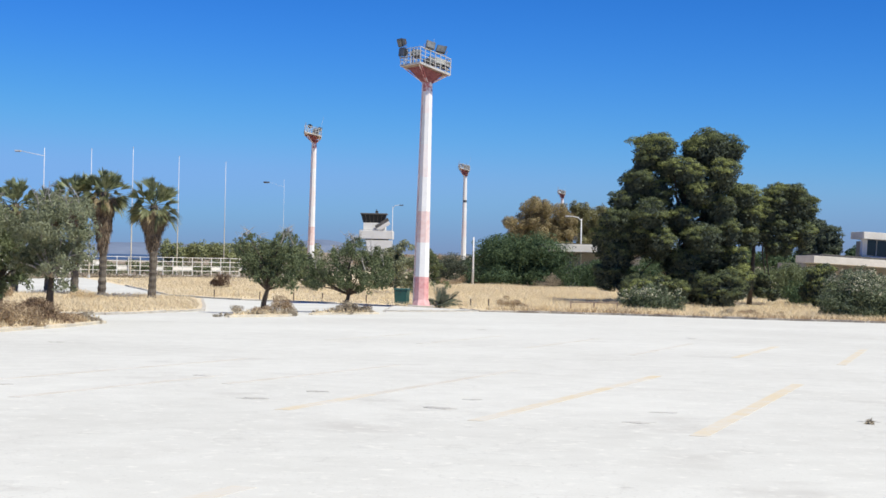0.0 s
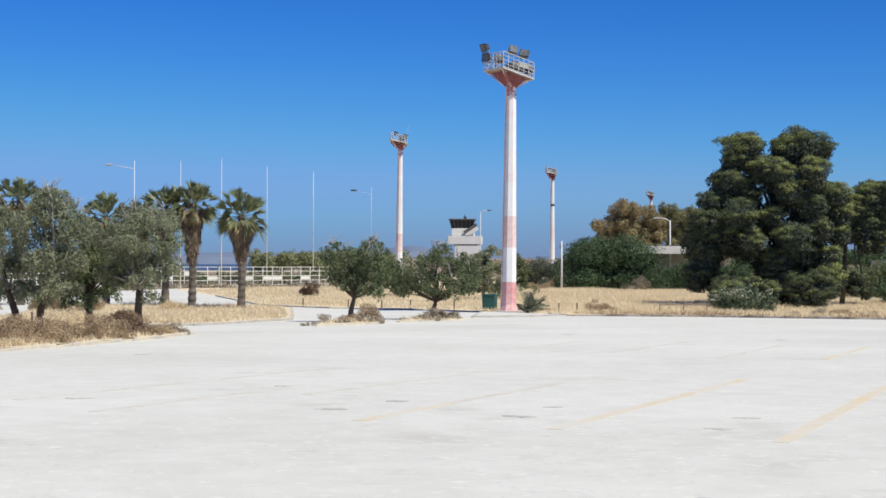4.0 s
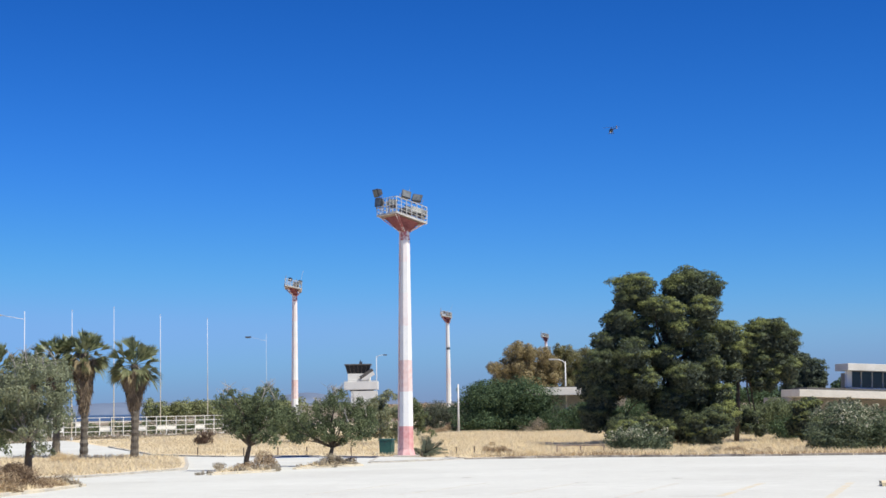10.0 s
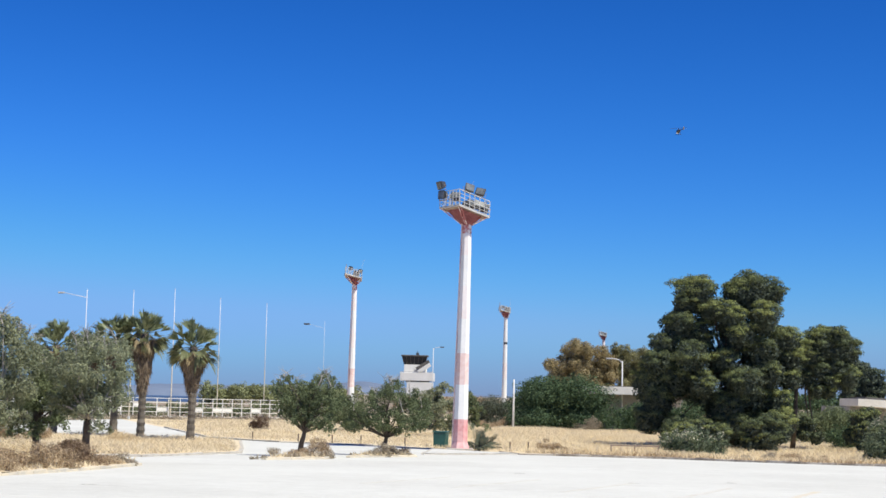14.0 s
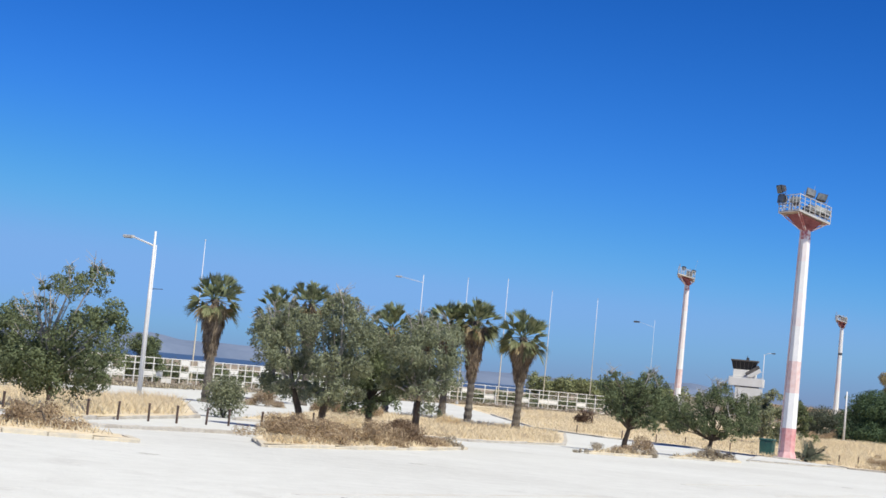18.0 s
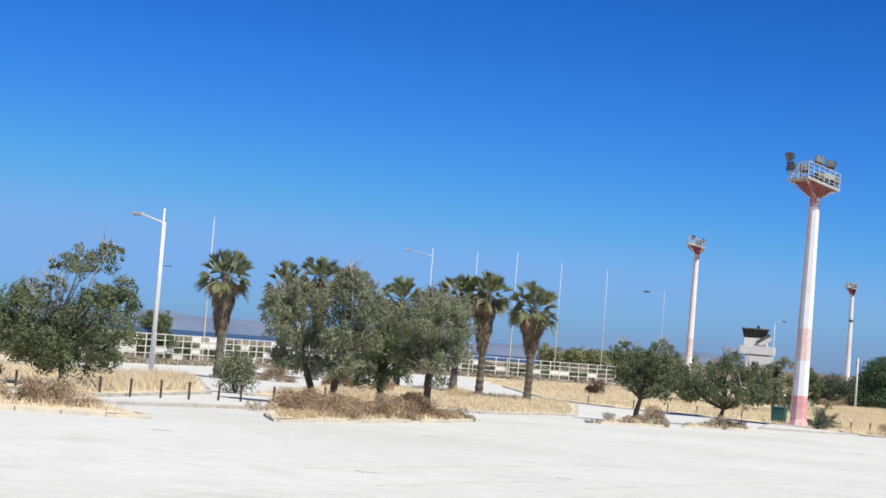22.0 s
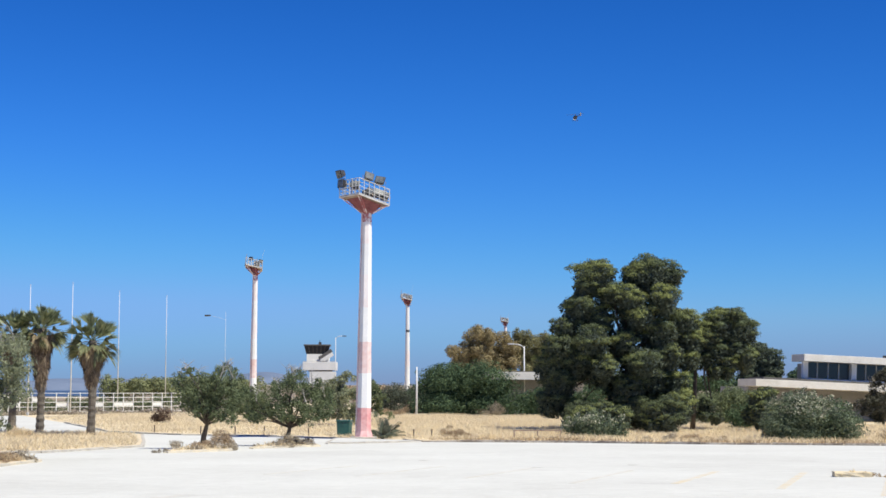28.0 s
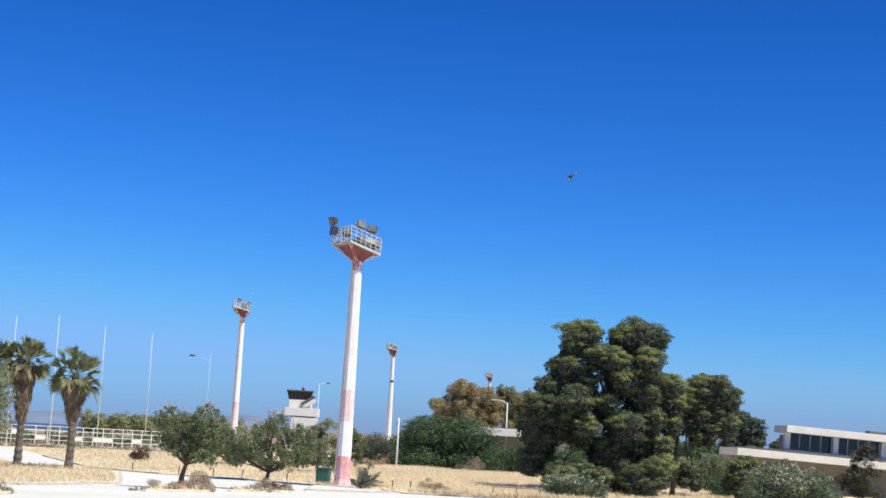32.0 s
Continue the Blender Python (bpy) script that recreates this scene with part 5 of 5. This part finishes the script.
lobe_tree(21.4, 241, [(-1.3, 10.0, 1.5), (1.2, 9.8, 1.7), (2.8, 8.6, 1.83), (-1.0, 7.8, 1.83), (1.3, 7.0, 2.0), (-2.6, 8.7, 1.17), (3.6, 7.0, 1.8), (0.0, 5.2, 2.2), (3.0, 5.0, 2.2)],
          33, "large olive-green eucalyptus behind the bushes", "euca_olive", [(0.5, 0, -0.2), (0.5, 0, 2), (0.6, 0, 4), (0.8, 0, 7)], (0.25, 0.12), 46, bare=0, full=1.0)

round_tree(-4.0, 140, 4.9, 4.2, "bushy olive-green tree behind the waste container", "olive", 29, 0.6, (0.2, 0.11), 45)
round_tree(-1.6, 150, 4.3, 3.6, "bushy mid-green tree behind the mast", "green", 30, 0.6, (0.2, 0.11), 45)
round_tree(-12.6, 152, 3.6, 4.0, "low green tree near the fence", "green", 31, 0.5, (0.2, 0.11), 40)
round_tree(27.0, 245, 11.2, 8.0, "pale grey-green tree far behind the pine", "oleander", 34, 2.4, (0.36, 0.16), 20, 44)
round_tree(-55.6, 130, 4.8, 4.3, "dark green tree behind the fence", "green", 35, 0.8, (0.2, 0.1), 50)
round_tree(45.8, 150, 5.6, 3.9, "dark grey-green bushy tree before the terminal", "duskleaf", 36, 0.3, (0.2, 0.09), 50, 40, bare=3)

shrub(9.0, 193, 10.5, 6.3, "large dense dark green shrub", "deep", 41, (0.26, 0.14), 30, 6, 30)
shrub(2.4, 204, 7.0, 3.9, "dark grey-green shrub in dry grass", "greyshrub", 42, (0.22, 0.10), 34, 4, 24)
shrub(17.0, 189, 5.8, 3.8, "dark green shrub below the street lamp", "deep", 43, (0.24, 0.12), 30, 4, 18)
shrub(21.5, 178, 4.0, 3.4, "dark green shrub beside the large pine", "deep", 44, (0.24, 0.12), 30, 4, 14)
shrub(13.6, 107.0, 4.2, 1.75, "dusty pale oleander by the kerb", "oleander", 45, (0.17, 0.07), 75, 2.4, 22)
shrub(26.3, 101.8, 5.7, 3.0, "big dusty oleander by the kerb", "oleander", 46, (0.17, 0.07), 75, 3.4, 40)
shrub(29.5, 130, 3.6, 2.6, "dark green shrub before the terminal", "deep", 47, (0.2, 0.1), 45, 3, 14)
shrub(33.5, 138, 4.0, 2.6, "olive-green shrub before the terminal", "olive", 48, (0.2, 0.1), 40, 3, 14)
shrub(39.0, 146, 8.0, 2.4, "dark green shrubs before the terminal wall", "deep", 54, (0.22, 0.1), 36, 4, 24)
shrub(52.0, 150, 8.0, 2.6, "olive-green shrubs before the terminal wall", "olive", 55, (0.22, 0.1), 36, 4, 24)
shrub(31.0, 150, 8.0, 3.6, "olive-green shrubs between pine and terminal", "green", 56, (0.22, 0.1), 36, 4, 24)
shrub(-24.6, 67.0, 0.52, 1.95, "small grey-green upright bush", "olive", 49, (0.13, 0.06), 90, 0.75, 12)
shrub(-19.7, 146, 1.35, 1.45, "small dark rounded dry bush on a stem", "drybush", 50, (0.14, 0.07), 90, 1.2, 9)
shrub(31.5, 98.5, 3.2, 1.3, "brown dry shrub beside the oleander", "brush", 51, (0.14, 0.05), 70, 2, 12)
shrub(36.5, 99, 5.0, 1.8, "brown dry shrub by the kerb", "brush", 52, (0.14, 0.05), 60, 2, 16)
shrub(44, 97, 5.0, 1.6, "grey dry shrub by the kerb", "greybrush", 53, (0.14, 0.05), 60, 2, 16)

# dry brush on the islands
ISLAND_BRUSH = [
        (-15.6, 46.6, 2.2, 0.75, "brush", "brown dry brush on the planting island"), (-14.4, 48.0, 2.0, 0.85, "brush", "brown dry brush on the planting island"), (-13.3, 49.2, 1.9, 0.85, "brush", "brown dry brush on the planting island"),
        (-12.9, 53.6, 1.7, 0.95, "drybrown", "dark dry brush at the island's end"), (-12.2, 56.6, 0.9, 0.5, "greybrush", "grey dry brush at the island's tip"), (-13.9, 43.0, 1.4, 0.55, "straw", "straw-coloured brush at the island's corner"), (-13.6, 45.6, 1.7, 0.75, "brush", "brown dry brush along the island's kerb"), (-13.0, 50.2, 1.7, 0.8, "brush", "brown dry brush along the island's kerb"),
        (-14.9, 51.6, 2.4, 0.9, "straw", "straw-coloured brush on the planting island"), (-17.2, 54.0, 2.4, 0.8, "brush", "brown dry brush on the planting island"), (-13.2, 54.4, 2.2, 0.95, "brush", "brown dry brush on the planting island"),
        (-17.6, 36.2, 2.0, 0.7, "brush", "brown dry brush on the near island"), (-19.0, 36.4, 2.2, 0.85, "brush", "brown dry brush on the near island"), (-20.6, 35.4, 2.2, 0.8, "brush", "brown dry brush on the near island"), (-18.6, 38.4, 1.6, 0.7, "straw", "straw-coloured brush on the near island"),
        (-22.0, 34.5, 2.4, 0.9, "brush", "brown dry brush on the near island"), (-24.2, 33, 2.6, 0.9, "brush", "brown dry brush on the near island")]
VERGE_BRUSH = [
        (-8.7, 74.0, 1.6, 0.55, "greybrush", "grey dry brush round the tree's foot"), (-7.6, 76.4, 1.7, 0.48, "greybrush", "grey dry brush round the tree's foot"), (-9.6, 71.0, 0.7, 0.3, "greybrush", "grey dry brush at the kerb"), (-8.0, 77.5, 2.0, 0.9, "brush", "brown dry brush round the tree's foot"),
        (-5.6, 83.4, 2.2, 0.36, "greybrush", "grey dry brush round the tree's foot"), (-4.5, 86.0, 2.2, 0.62, "greybrush", "grey dry brush round the tree's foot"), (-4.7, 88.2, 1.8, 0.8, "brush", "brown dry brush round the tree's foot"),
        (13.75, 44.4, 0.7, 0.15, "brush", "low brown weeds beside a broken kerb"), (14.2, 44.2, 0.6, 0.10, "greybrush", "low grey weeds beside a broken kerb"), (12.9, 44.75, 0.9, 0.22, "straw", "straw weeds behind a broken kerb"), (5.33, 20.26, 0.065, 0.06, "greybrush", "small dry weed growing from the paving"),
        (4.6, 107.5, 2.0, 0.9, "brush", "brown dry brush beside the mast"), (7.2, 104.0, 2.6, 0.5, "straw", "straw weeds along the kerb"), (20.0, 102.0, 3.0, 0.7, "brush", "brown dry brush along the kerb"), (17.0, 101.0, 2.4, 0.6, "greybrush", "grey dry brush along the kerb"),
        (-27.5, 100, 2.4, 1.1, "brush", "brown dry brush between palms"), (-31.0, 104, 2.6, 1.2, "brush", "brown dry brush between palms"), (-36.5, 107, 2.4, 1.1, "brush", "brown dry brush by the palm"), (-22.5, 104, 2.2, 0.8, "straw", "straw brush below the palms"),
        (4.5, 196, 3.4, 1.9, "brush", "brown dry brush before the dark shrub"), (1.0, 190, 3.0, 1.2, "brush", "brown dry brush before the grey shrub"), (12.0, 189, 3.0, 1.5, "greybrush", "grey-brown dry brush before the dark shrub")]
for i, (x, y, w, t, key, label) in enumerate(ISLAND_BRUSH + VERGE_BRUSH):
    shrub(x, y, w, t, label, key, 100 + i, (0.12, 0.024), 330, max(min(w, 0.9), w * 0.8), max(12, int(w * 8)), name="dry_brush", stems=3 if t > 0.6 else 0)


# ---- fan palms ----
def palm(x, y, tall, seed, label):
    """Fan palm: ringed trunk, starburst of stiff narrow fans, drooping lower fans, long skirt of dead fans."""
    rng = np.random.default_rng(seed)
    z0 = height(x, y)
    top = thing("fan_palm", (x, y, z0 - 0.05), label, "palm", "fan palms on the verge")
    h = tall - z0 - 1.75
    rings = [k / 30 for k in range(31)]
    girth = [float(np.interp(f, (0, 0.06, 0.25, 0.5, 1), (0.40, 0.30, 0.25, 0.27, 0.24))) * (1.08 if k % 2 else 0.93) * rng.uniform(0.95, 1.06) for k, f in enumerate(rings)]
    part("trunk", tube_bm([(0.06 * math.sin(3 * f), 0, -0.1 + f * (h + 0.1)) for f in rings], girth, 11), M["palmbark"], top)

    def fans(count, lo, hi, stem, size, droop, open_by, fold=0.75):
        """Fans on stalks between two angles of rise, spread evenly round the crown; each folds along its middle and its tips hang."""
        quads = []
        stalks = bmesh.new()
        for k in range(count):
            az = 2.399963 * k + rng.uniform(-0.35, 0.35)
            el = math.asin(math.sin(radians(lo)) + (math.sin(radians(hi)) - math.sin(radians(lo))) * min(1, max(0, (k + 0.5) / count + rng.uniform(-0.06, 0.06))))
            d = np.array([math.cos(az) * math.cos(el), math.sin(az) * math.cos(el), math.sin(el)])
            s = stem * rng.uniform(0.75, 1.12)
            start = np.array([0, 0, h - 0.1])
            hub = start + d * s - np.array([0, 0, droop * s * 0.3])
            d2 = unit((d - np.array([0, 0, droop * 0.7]))[None])[0]
            side = np.cross(d2, [0, 0, 1.0])
            side /= max(1e-6, np.linalg.norm(side))
            nrm = np.cross(side, d2)
            roll = rng.normal() * 0.9
            side, nrm = side * math.cos(roll) + nrm * math.sin(roll), nrm * math.cos(roll) - side * math.sin(roll)
            tube_bm([start, start.copy() * 0.5 + hub * 0.5 + [0, 0, 0.05], hub], [0.035, 0.028, 0.02], 4, False, stalks)
            sz = size * rng.uniform(0.85, 1.15)
            for j in range(17):
                a = radians(-open_by + 2 * open_by * j / 16)
                ray = d2 * math.cos(a) + side * math.sin(a) + nrm * fold * abs(math.sin(a))
                ray /= np.linalg.norm(ray)
                ln = sz * (0.72 + 0.28 * math.cos(a)) * rng.uniform(0.88, 1.08)
                wd = np.cross(nrm, ray) * 0.060
                mid = hub + ray * ln * 0.55
                tip = hub + ray * ln - np.array([0, 0, ln * (0.06 + droop * 0.45) * rng.uniform(0.5, 1.6)])
                quads.append([hub, mid + wd, tip, mid - wd])
        return np.array(quads), stalks
    q, st = fans(17, 12, 86, 1.10, 1.02, 0.05, 33)
    quads_object("crown", q, M["palmgreen"], top)
    part("crown_core", st, M["palmgreen"], top)
    q, st = fans(8, 30, 88, 0.50, 1.0, 0.05, 36)
    quads_object("heart", q, M["palmgreen"], top)
    st.free()
    q, st = fans(15, -36, 8, 1.05, 1.08, 0.36, 44)
    quads_object("lower_crown", q, M["palmlow"], top, "olive drooping fans")
    part("lower_stalk", st, M["palmtan"], top)
    q, st = fans(9, -50, -22, 0.75, 0.8, 0.75, 55)
    quads_object("dry_crown", q, M["palmtan"], top, "yellow-brown drying fans")
    st.free()
    # dead fans hang in a cone close round the trunk
    quads = []
    long = 0.43 * (tall - z0) * rng.uniform(0.88, 1.1)
    for k in range(300):
        f, az = rng.random() ** 0.8, rng.uniform(0, 2 * math.pi)
        out = np.array([math.cos(az), math.sin(az), 0])
        girth_at = float(np.interp(f, (0, 0.3, 0.7, 1.0), (0.28, 0.46, 0.74, 0.80)))
        hub = out * girth_at * rng.uniform(0.75, 1.1) + np.array([0, 0, h - 0.25 - (long - 0.7) * (1 - f)])
        sd = np.array([-math.sin(az), math.cos(az), 0])
        for j in range(7):
            a = radians(rng.uniform(-30, 30))
            ln = rng.uniform(0.5, 0.95)
            ray = np.array([0, 0, -1.0]) * math.cos(a) + sd * math.sin(a) - out * rng.uniform(-0.05, 0.22)
            wd = (sd * math.cos(a) + out * rng.uniform(-0.6, 0.6)) * 0.040
            mid = hub + ray * ln * 0.5
            quads.append([hub, mid + wd, hub + ray * ln, mid - wd])
    quads_object("dead_skirt", np.array(quads), M["palmdry"], top, "brown hanging dead fans")
    return top


for i, (x, y, t) in enumerate([(-38.9, 102, 8.7), (-41.3, 122, 8.9), (-37.6, 119, 9.6), (-30.9, 118, 8.3), (-28.6, 118.6, 7.8), (-26.1, 116, 8.9), (-24.0, 115.3, 9.2), (-19.7, 111, 8.25)]):
    palm(x, y, t, 60 + i, "fan palm with green crown and brown dead skirt")


def agave(x, y):
    rng = np.random.default_rng(77)
    top = thing("young_palm", (x, y, height(x, y)), "low spiky young palm beside the mast", "palm")
    for k in range(26):
        az, el = rng.uniform(0, 6.28), radians(rng.uniform(22, 82))
        ln = rng.uniform(1.2, 2.0)
        pts = [(math.cos(az) * math.cos(el) * ln * f, math.sin(az) * math.cos(el) * ln * f, math.sin(el) * ln * f - 0.55 * f * f * math.cos(el)) for f in (0.02, 0.35, 0.7, 1.0)]
        frond = part("frond_rib", tube_bm(pts, [0.03, 0.025, 0.018, 0.006], 4), M["greyshrub"], top)
        qs = []
        for f in np.linspace(0.25, 0.98, 16):
            p = np.array([np.interp(f, (0.02, 0.35, 0.7, 1.0), [c[i] for c in pts]) for i in range(3)])
            for sgn in (-1, 1):
                sd = np.array([-math.sin(az) * sgn, math.cos(az) * sgn, -0.35]) * 0.32 + np.array([math.cos(az), math.sin(az), 0]) * 0.12
                qs.append([p, p + sd * 0.5 + [0, 0, 0.02], p + sd, p + sd * 0.5 - [0, 0, 0.03]])
        quads_object("leaf_blade", np.array(qs), M["greyshrub"], top)
    return top


agave(-0.15, 107.6)


# ---- hedge by the airfield, dry grass ----
def stuff_hedge(x0, x1, y, tall, key, seed, label):
    rng = np.random.default_rng(seed)
    cl = [(x, y + rng.uniform(-4, 4), rng.uniform(0.3, 0.75) * tall, rng.uniform(1.2, 2.2), 1.5, rng.uniform(0.3, 0.45) * tall) for x in np.arange(x0, x1, 0.9)]
    return tagged(quads_object("hedge", clump_leaves(rng, cl, 26, 0.42, 0.26, 0.6), M[key]), label, "hedge", kind="stuff")


stuff_hedge(-56, -26, 330, 4.6, "hedge", 1, "long low green hedge behind the fence")
stuff_hedge(-16, 45, 330, 3.4, "brush", 2, "brownish scrub at the airfield's edge")
stuff_hedge(-100, -66, 300, 3.6, "green", 3, "green scrub by the shore")
stuff_hedge(34, 110, 260, 5.5, "deep", 4, "dark scrub behind the terminal")


def scrub_row(points, tall, key, seed, label):
    rng = np.random.default_rng(seed)
    cl = []
    for (xa, ya), (xb, yb) in zip(points, points[1:]):
        for f in np.arange(0, 1, 0.7 / math.hypot(xb - xa, yb - ya)):
            cl.append((xa + (xb - xa) * f, ya + (yb - ya) * f + rng.uniform(-2, 2), rng.uniform(0.2, 0.6) * tall, rng.uniform(0.6, 1.2), 0.8, rng.uniform(0.25, 0.42) * tall))
    return tagged(quads_object("scrub", clump_leaves(rng, cl, 26, 0.3, 0.14), M[key]), label, "scrub", kind="stuff")


scrub_row([(-70, 122), (-62, 142), (-56, 170), (-47, 206), (-30, 216), (-16, 216)], 2.3, "green", 5, "low grey-green scrub behind the fence")
scrub_row([(-57, 114), (-53.6, 124), (-49.6, 150), (-41, 189), (-33, 194), (-24, 203)], 0.45, "greybrush", 6, "low brown scrub along the fence's foot")


def inside(px, py, outline):
    res = np.zeros(len(px), bool)
    for (xa, ya), (xb, yb) in zip(outline, outline[1:] + outline[:1]):
        if ya != yb:
            res ^= ((ya > py) != (yb > py)) & (px < (xb - xa) * (py - ya) / (yb - ya) + xa)
    return res


def dry_grass(outline, per_m2, tall, seed, name="dry_grass", key="straw", width=0.024, label="tall dry straw-coloured grass"):
    """Loose tufts of thin bent blades over an outline, thicker in drifts."""
    rng = np.random.default_rng(seed)
    xs, ys = [p[0] for p in outline], [p[1] for p in outline]
    area = (max(xs) - min(xs)) * (max(ys) - min(ys))
    k = int(area * per_m2)
    x, y = rng.uniform(min(xs), max(xs), k), rng.uniform(min(ys), max(ys), k)
    drift = 0.5 + 0.5 * np.sin(x * 0.55 + 1.3 * np.sin(y * 0.31 + seed)) * np.cos(y * 0.42 + seed)
    ok = inside(x, y, outline) & (rng.random(k) < 0.45 + 0.55 * drift)
    x, y, drift = x[ok], y[ok], drift[ok]
    k = len(x)
    z = np.array([height(0, v) for v in y]) + (0.08 if tall < 0.6 else 0.0)
    h = tall * (0.45 + 0.55 * drift) * rng.uniform(0.5, 1.25, k)
    a = rng.uniform(0, 6.28, k)
    lean = rng.uniform(0.3, 1.3, k) * h
    w = width * rng.uniform(0.6, 1.6, k)
    base = np.stack([x, y, z], 1)
    sd = np.stack([np.cos(a), np.sin(a), 0 * a], 1) * w[:, None]
    b = a + rng.uniform(-1.5, 1.5, k)
    tip = base + np.stack([np.cos(b) * lean, np.sin(b) * lean, h], 1)
    quads = np.stack([base - sd, base + sd, tip], 1)
    return tagged(quads_object(name, quads, M[key], n=3), label, "grass", kind="stuff")


dry_grass([(1.2, 104), (10.8, 100.6), (18.3, 96.5), (29.8, 93.2), (60, 84), (60, 130), (30, 150), (20, 180), (2, 190), (-2, 150)], 32, 0.40, 1)
dry_grass([(2.6, 100.4), (11.0, 99.2), (18.5, 95.1), (30.0, 91.8), (58, 82.6), (58, 84.6), (30.3, 94.0), (19.2, 97.3), (11.5, 101.4), (2.8, 102.6)], 34, 0.34, 12, key="brush", label="brown weeds in a fringe along the kerb")
dry_grass([(-3.2, 108.2), (-8.5, 113.2), (-14, 115.2), (-20, 121.6), (-29, 150), (-36, 172), (-32, 192), (-20, 200), (0, 190), (1, 106)], 26, 0.26, 2)
dry_grass([(-23.7, 67), (-33.0, 110), (-29, 121), (-17.4, 115), (-14.4, 96.5), (-12.6, 83.9), (-13.8, 75.8), (-14.9, 71)], 32, 0.32, 3)
dry_grass([(-22, 47), (-29.6, 48), (-45, 72), (-37, 93), (-24.8, 63)], 34, 0.60, 4)
dry_grass([(-13.6, 40.8), (-15.0, 44.2), (-16.8, 50.4), (-19.0, 58.0), (-13.1, 60), (-12.0, 57.2), (-12.1, 51.8), (-12.6, 46.2)], 46, 0.26, 5)
dry_grass([(-25.6, 27), (-26.5, 32.6), (-18.6, 39.4), (-15.4, 35.4)], 46, 0.28, 6)
dry_grass([(-9.2, 71.5), (-9.5, 79.8), (-7.4, 81.2), (-7.1, 75.8)], 20, 0.3, 7)
dry_grass([(-6.2, 80.8), (-6.1, 88.2), (-4, 90.0), (-3.6, 86.6)], 20, 0.3, 8)
dry_grass([(-58, 105), (-53, 112), (-47.5, 150), (-41, 184), (-44, 192), (-53, 150)], 5, 0.5, 9)


# ---- model helicopter in the air ----
def model_helicopter(x, y, z, turn):
    top = thing("model_helicopter", (x, y, z), "small dark model helicopter with a pale nose in the air", "model helicopter", turn=turn)
    bm = bmesh.new()
    bmesh.ops.create_uvsphere(bm, u_segments=14, v_segments=9, radius=1, matrix=Matrix.Diagonal((0.12, 0.055, 0.075, 1)))
    for v in bm.verts:
        if v.co.x < 0:
            v.co.z += 0.25 * v.co.x * v.co.x
            v.co.y *= 0.8
    part("cabin", bm, M["dark"], top, smooth=True)
    part("belly", box_bm(0.05, 0, -0.055, 0.12, 0.07, 0.05, 0.02), M["fence"], top, "pale underside")
    part("canopy", box_bm(0.07, 0, 0.02, 0.07, 0.075, 0.05, 0.02), M["glass"], top)
    part("tail_boom", tube_bm([(-0.06, 0, 0.03), (-0.34, 0, 0.05)], [0.022, 0.009], 8), M["dark"], top)
    part("tail_fin", box_bm(-0.34, 0, 0.075, 0.04, 0.008, 0.11, 0.003), M["yellow"], top)
    part("tail_rotor", box_bm(-0.345, 0.02, 0.06, 0.012, 0.004, 0.10), M["dark"], top)
    part("rotor_mast", tube_bm([(0, 0, 0.06), (0, 0, 0.125)], [0.012, 0.01], 8), M["dark"], top)
    for k in range(2):
        part("rotor_blade", box_bm(0.17, 0, 0.12, 0.32, 0.028, 0.005, 0, pose(0, 0, 0, 0, 0, 35 + 180 * k)), M["dark"], top)
    for sy in (-1, 1):
        part("skid", tube_bm([(0.11, sy * 0.06, -0.10), (0.08, sy * 0.06, -0.115), (-0.10, sy * 0.06, -0.115)], [0.006] * 3, 6), M["dark"], top)
        for sx in (-0.05, 0.05):
            part("skid_leg", tube_bm([(sx, sy * 0.03, -0.05), (sx, sy * 0.06, -0.115)], [0.005, 0.005], 5), M["dark"], top)
    return top


model_helicopter(7.05, 59.7, 13.4, 118)
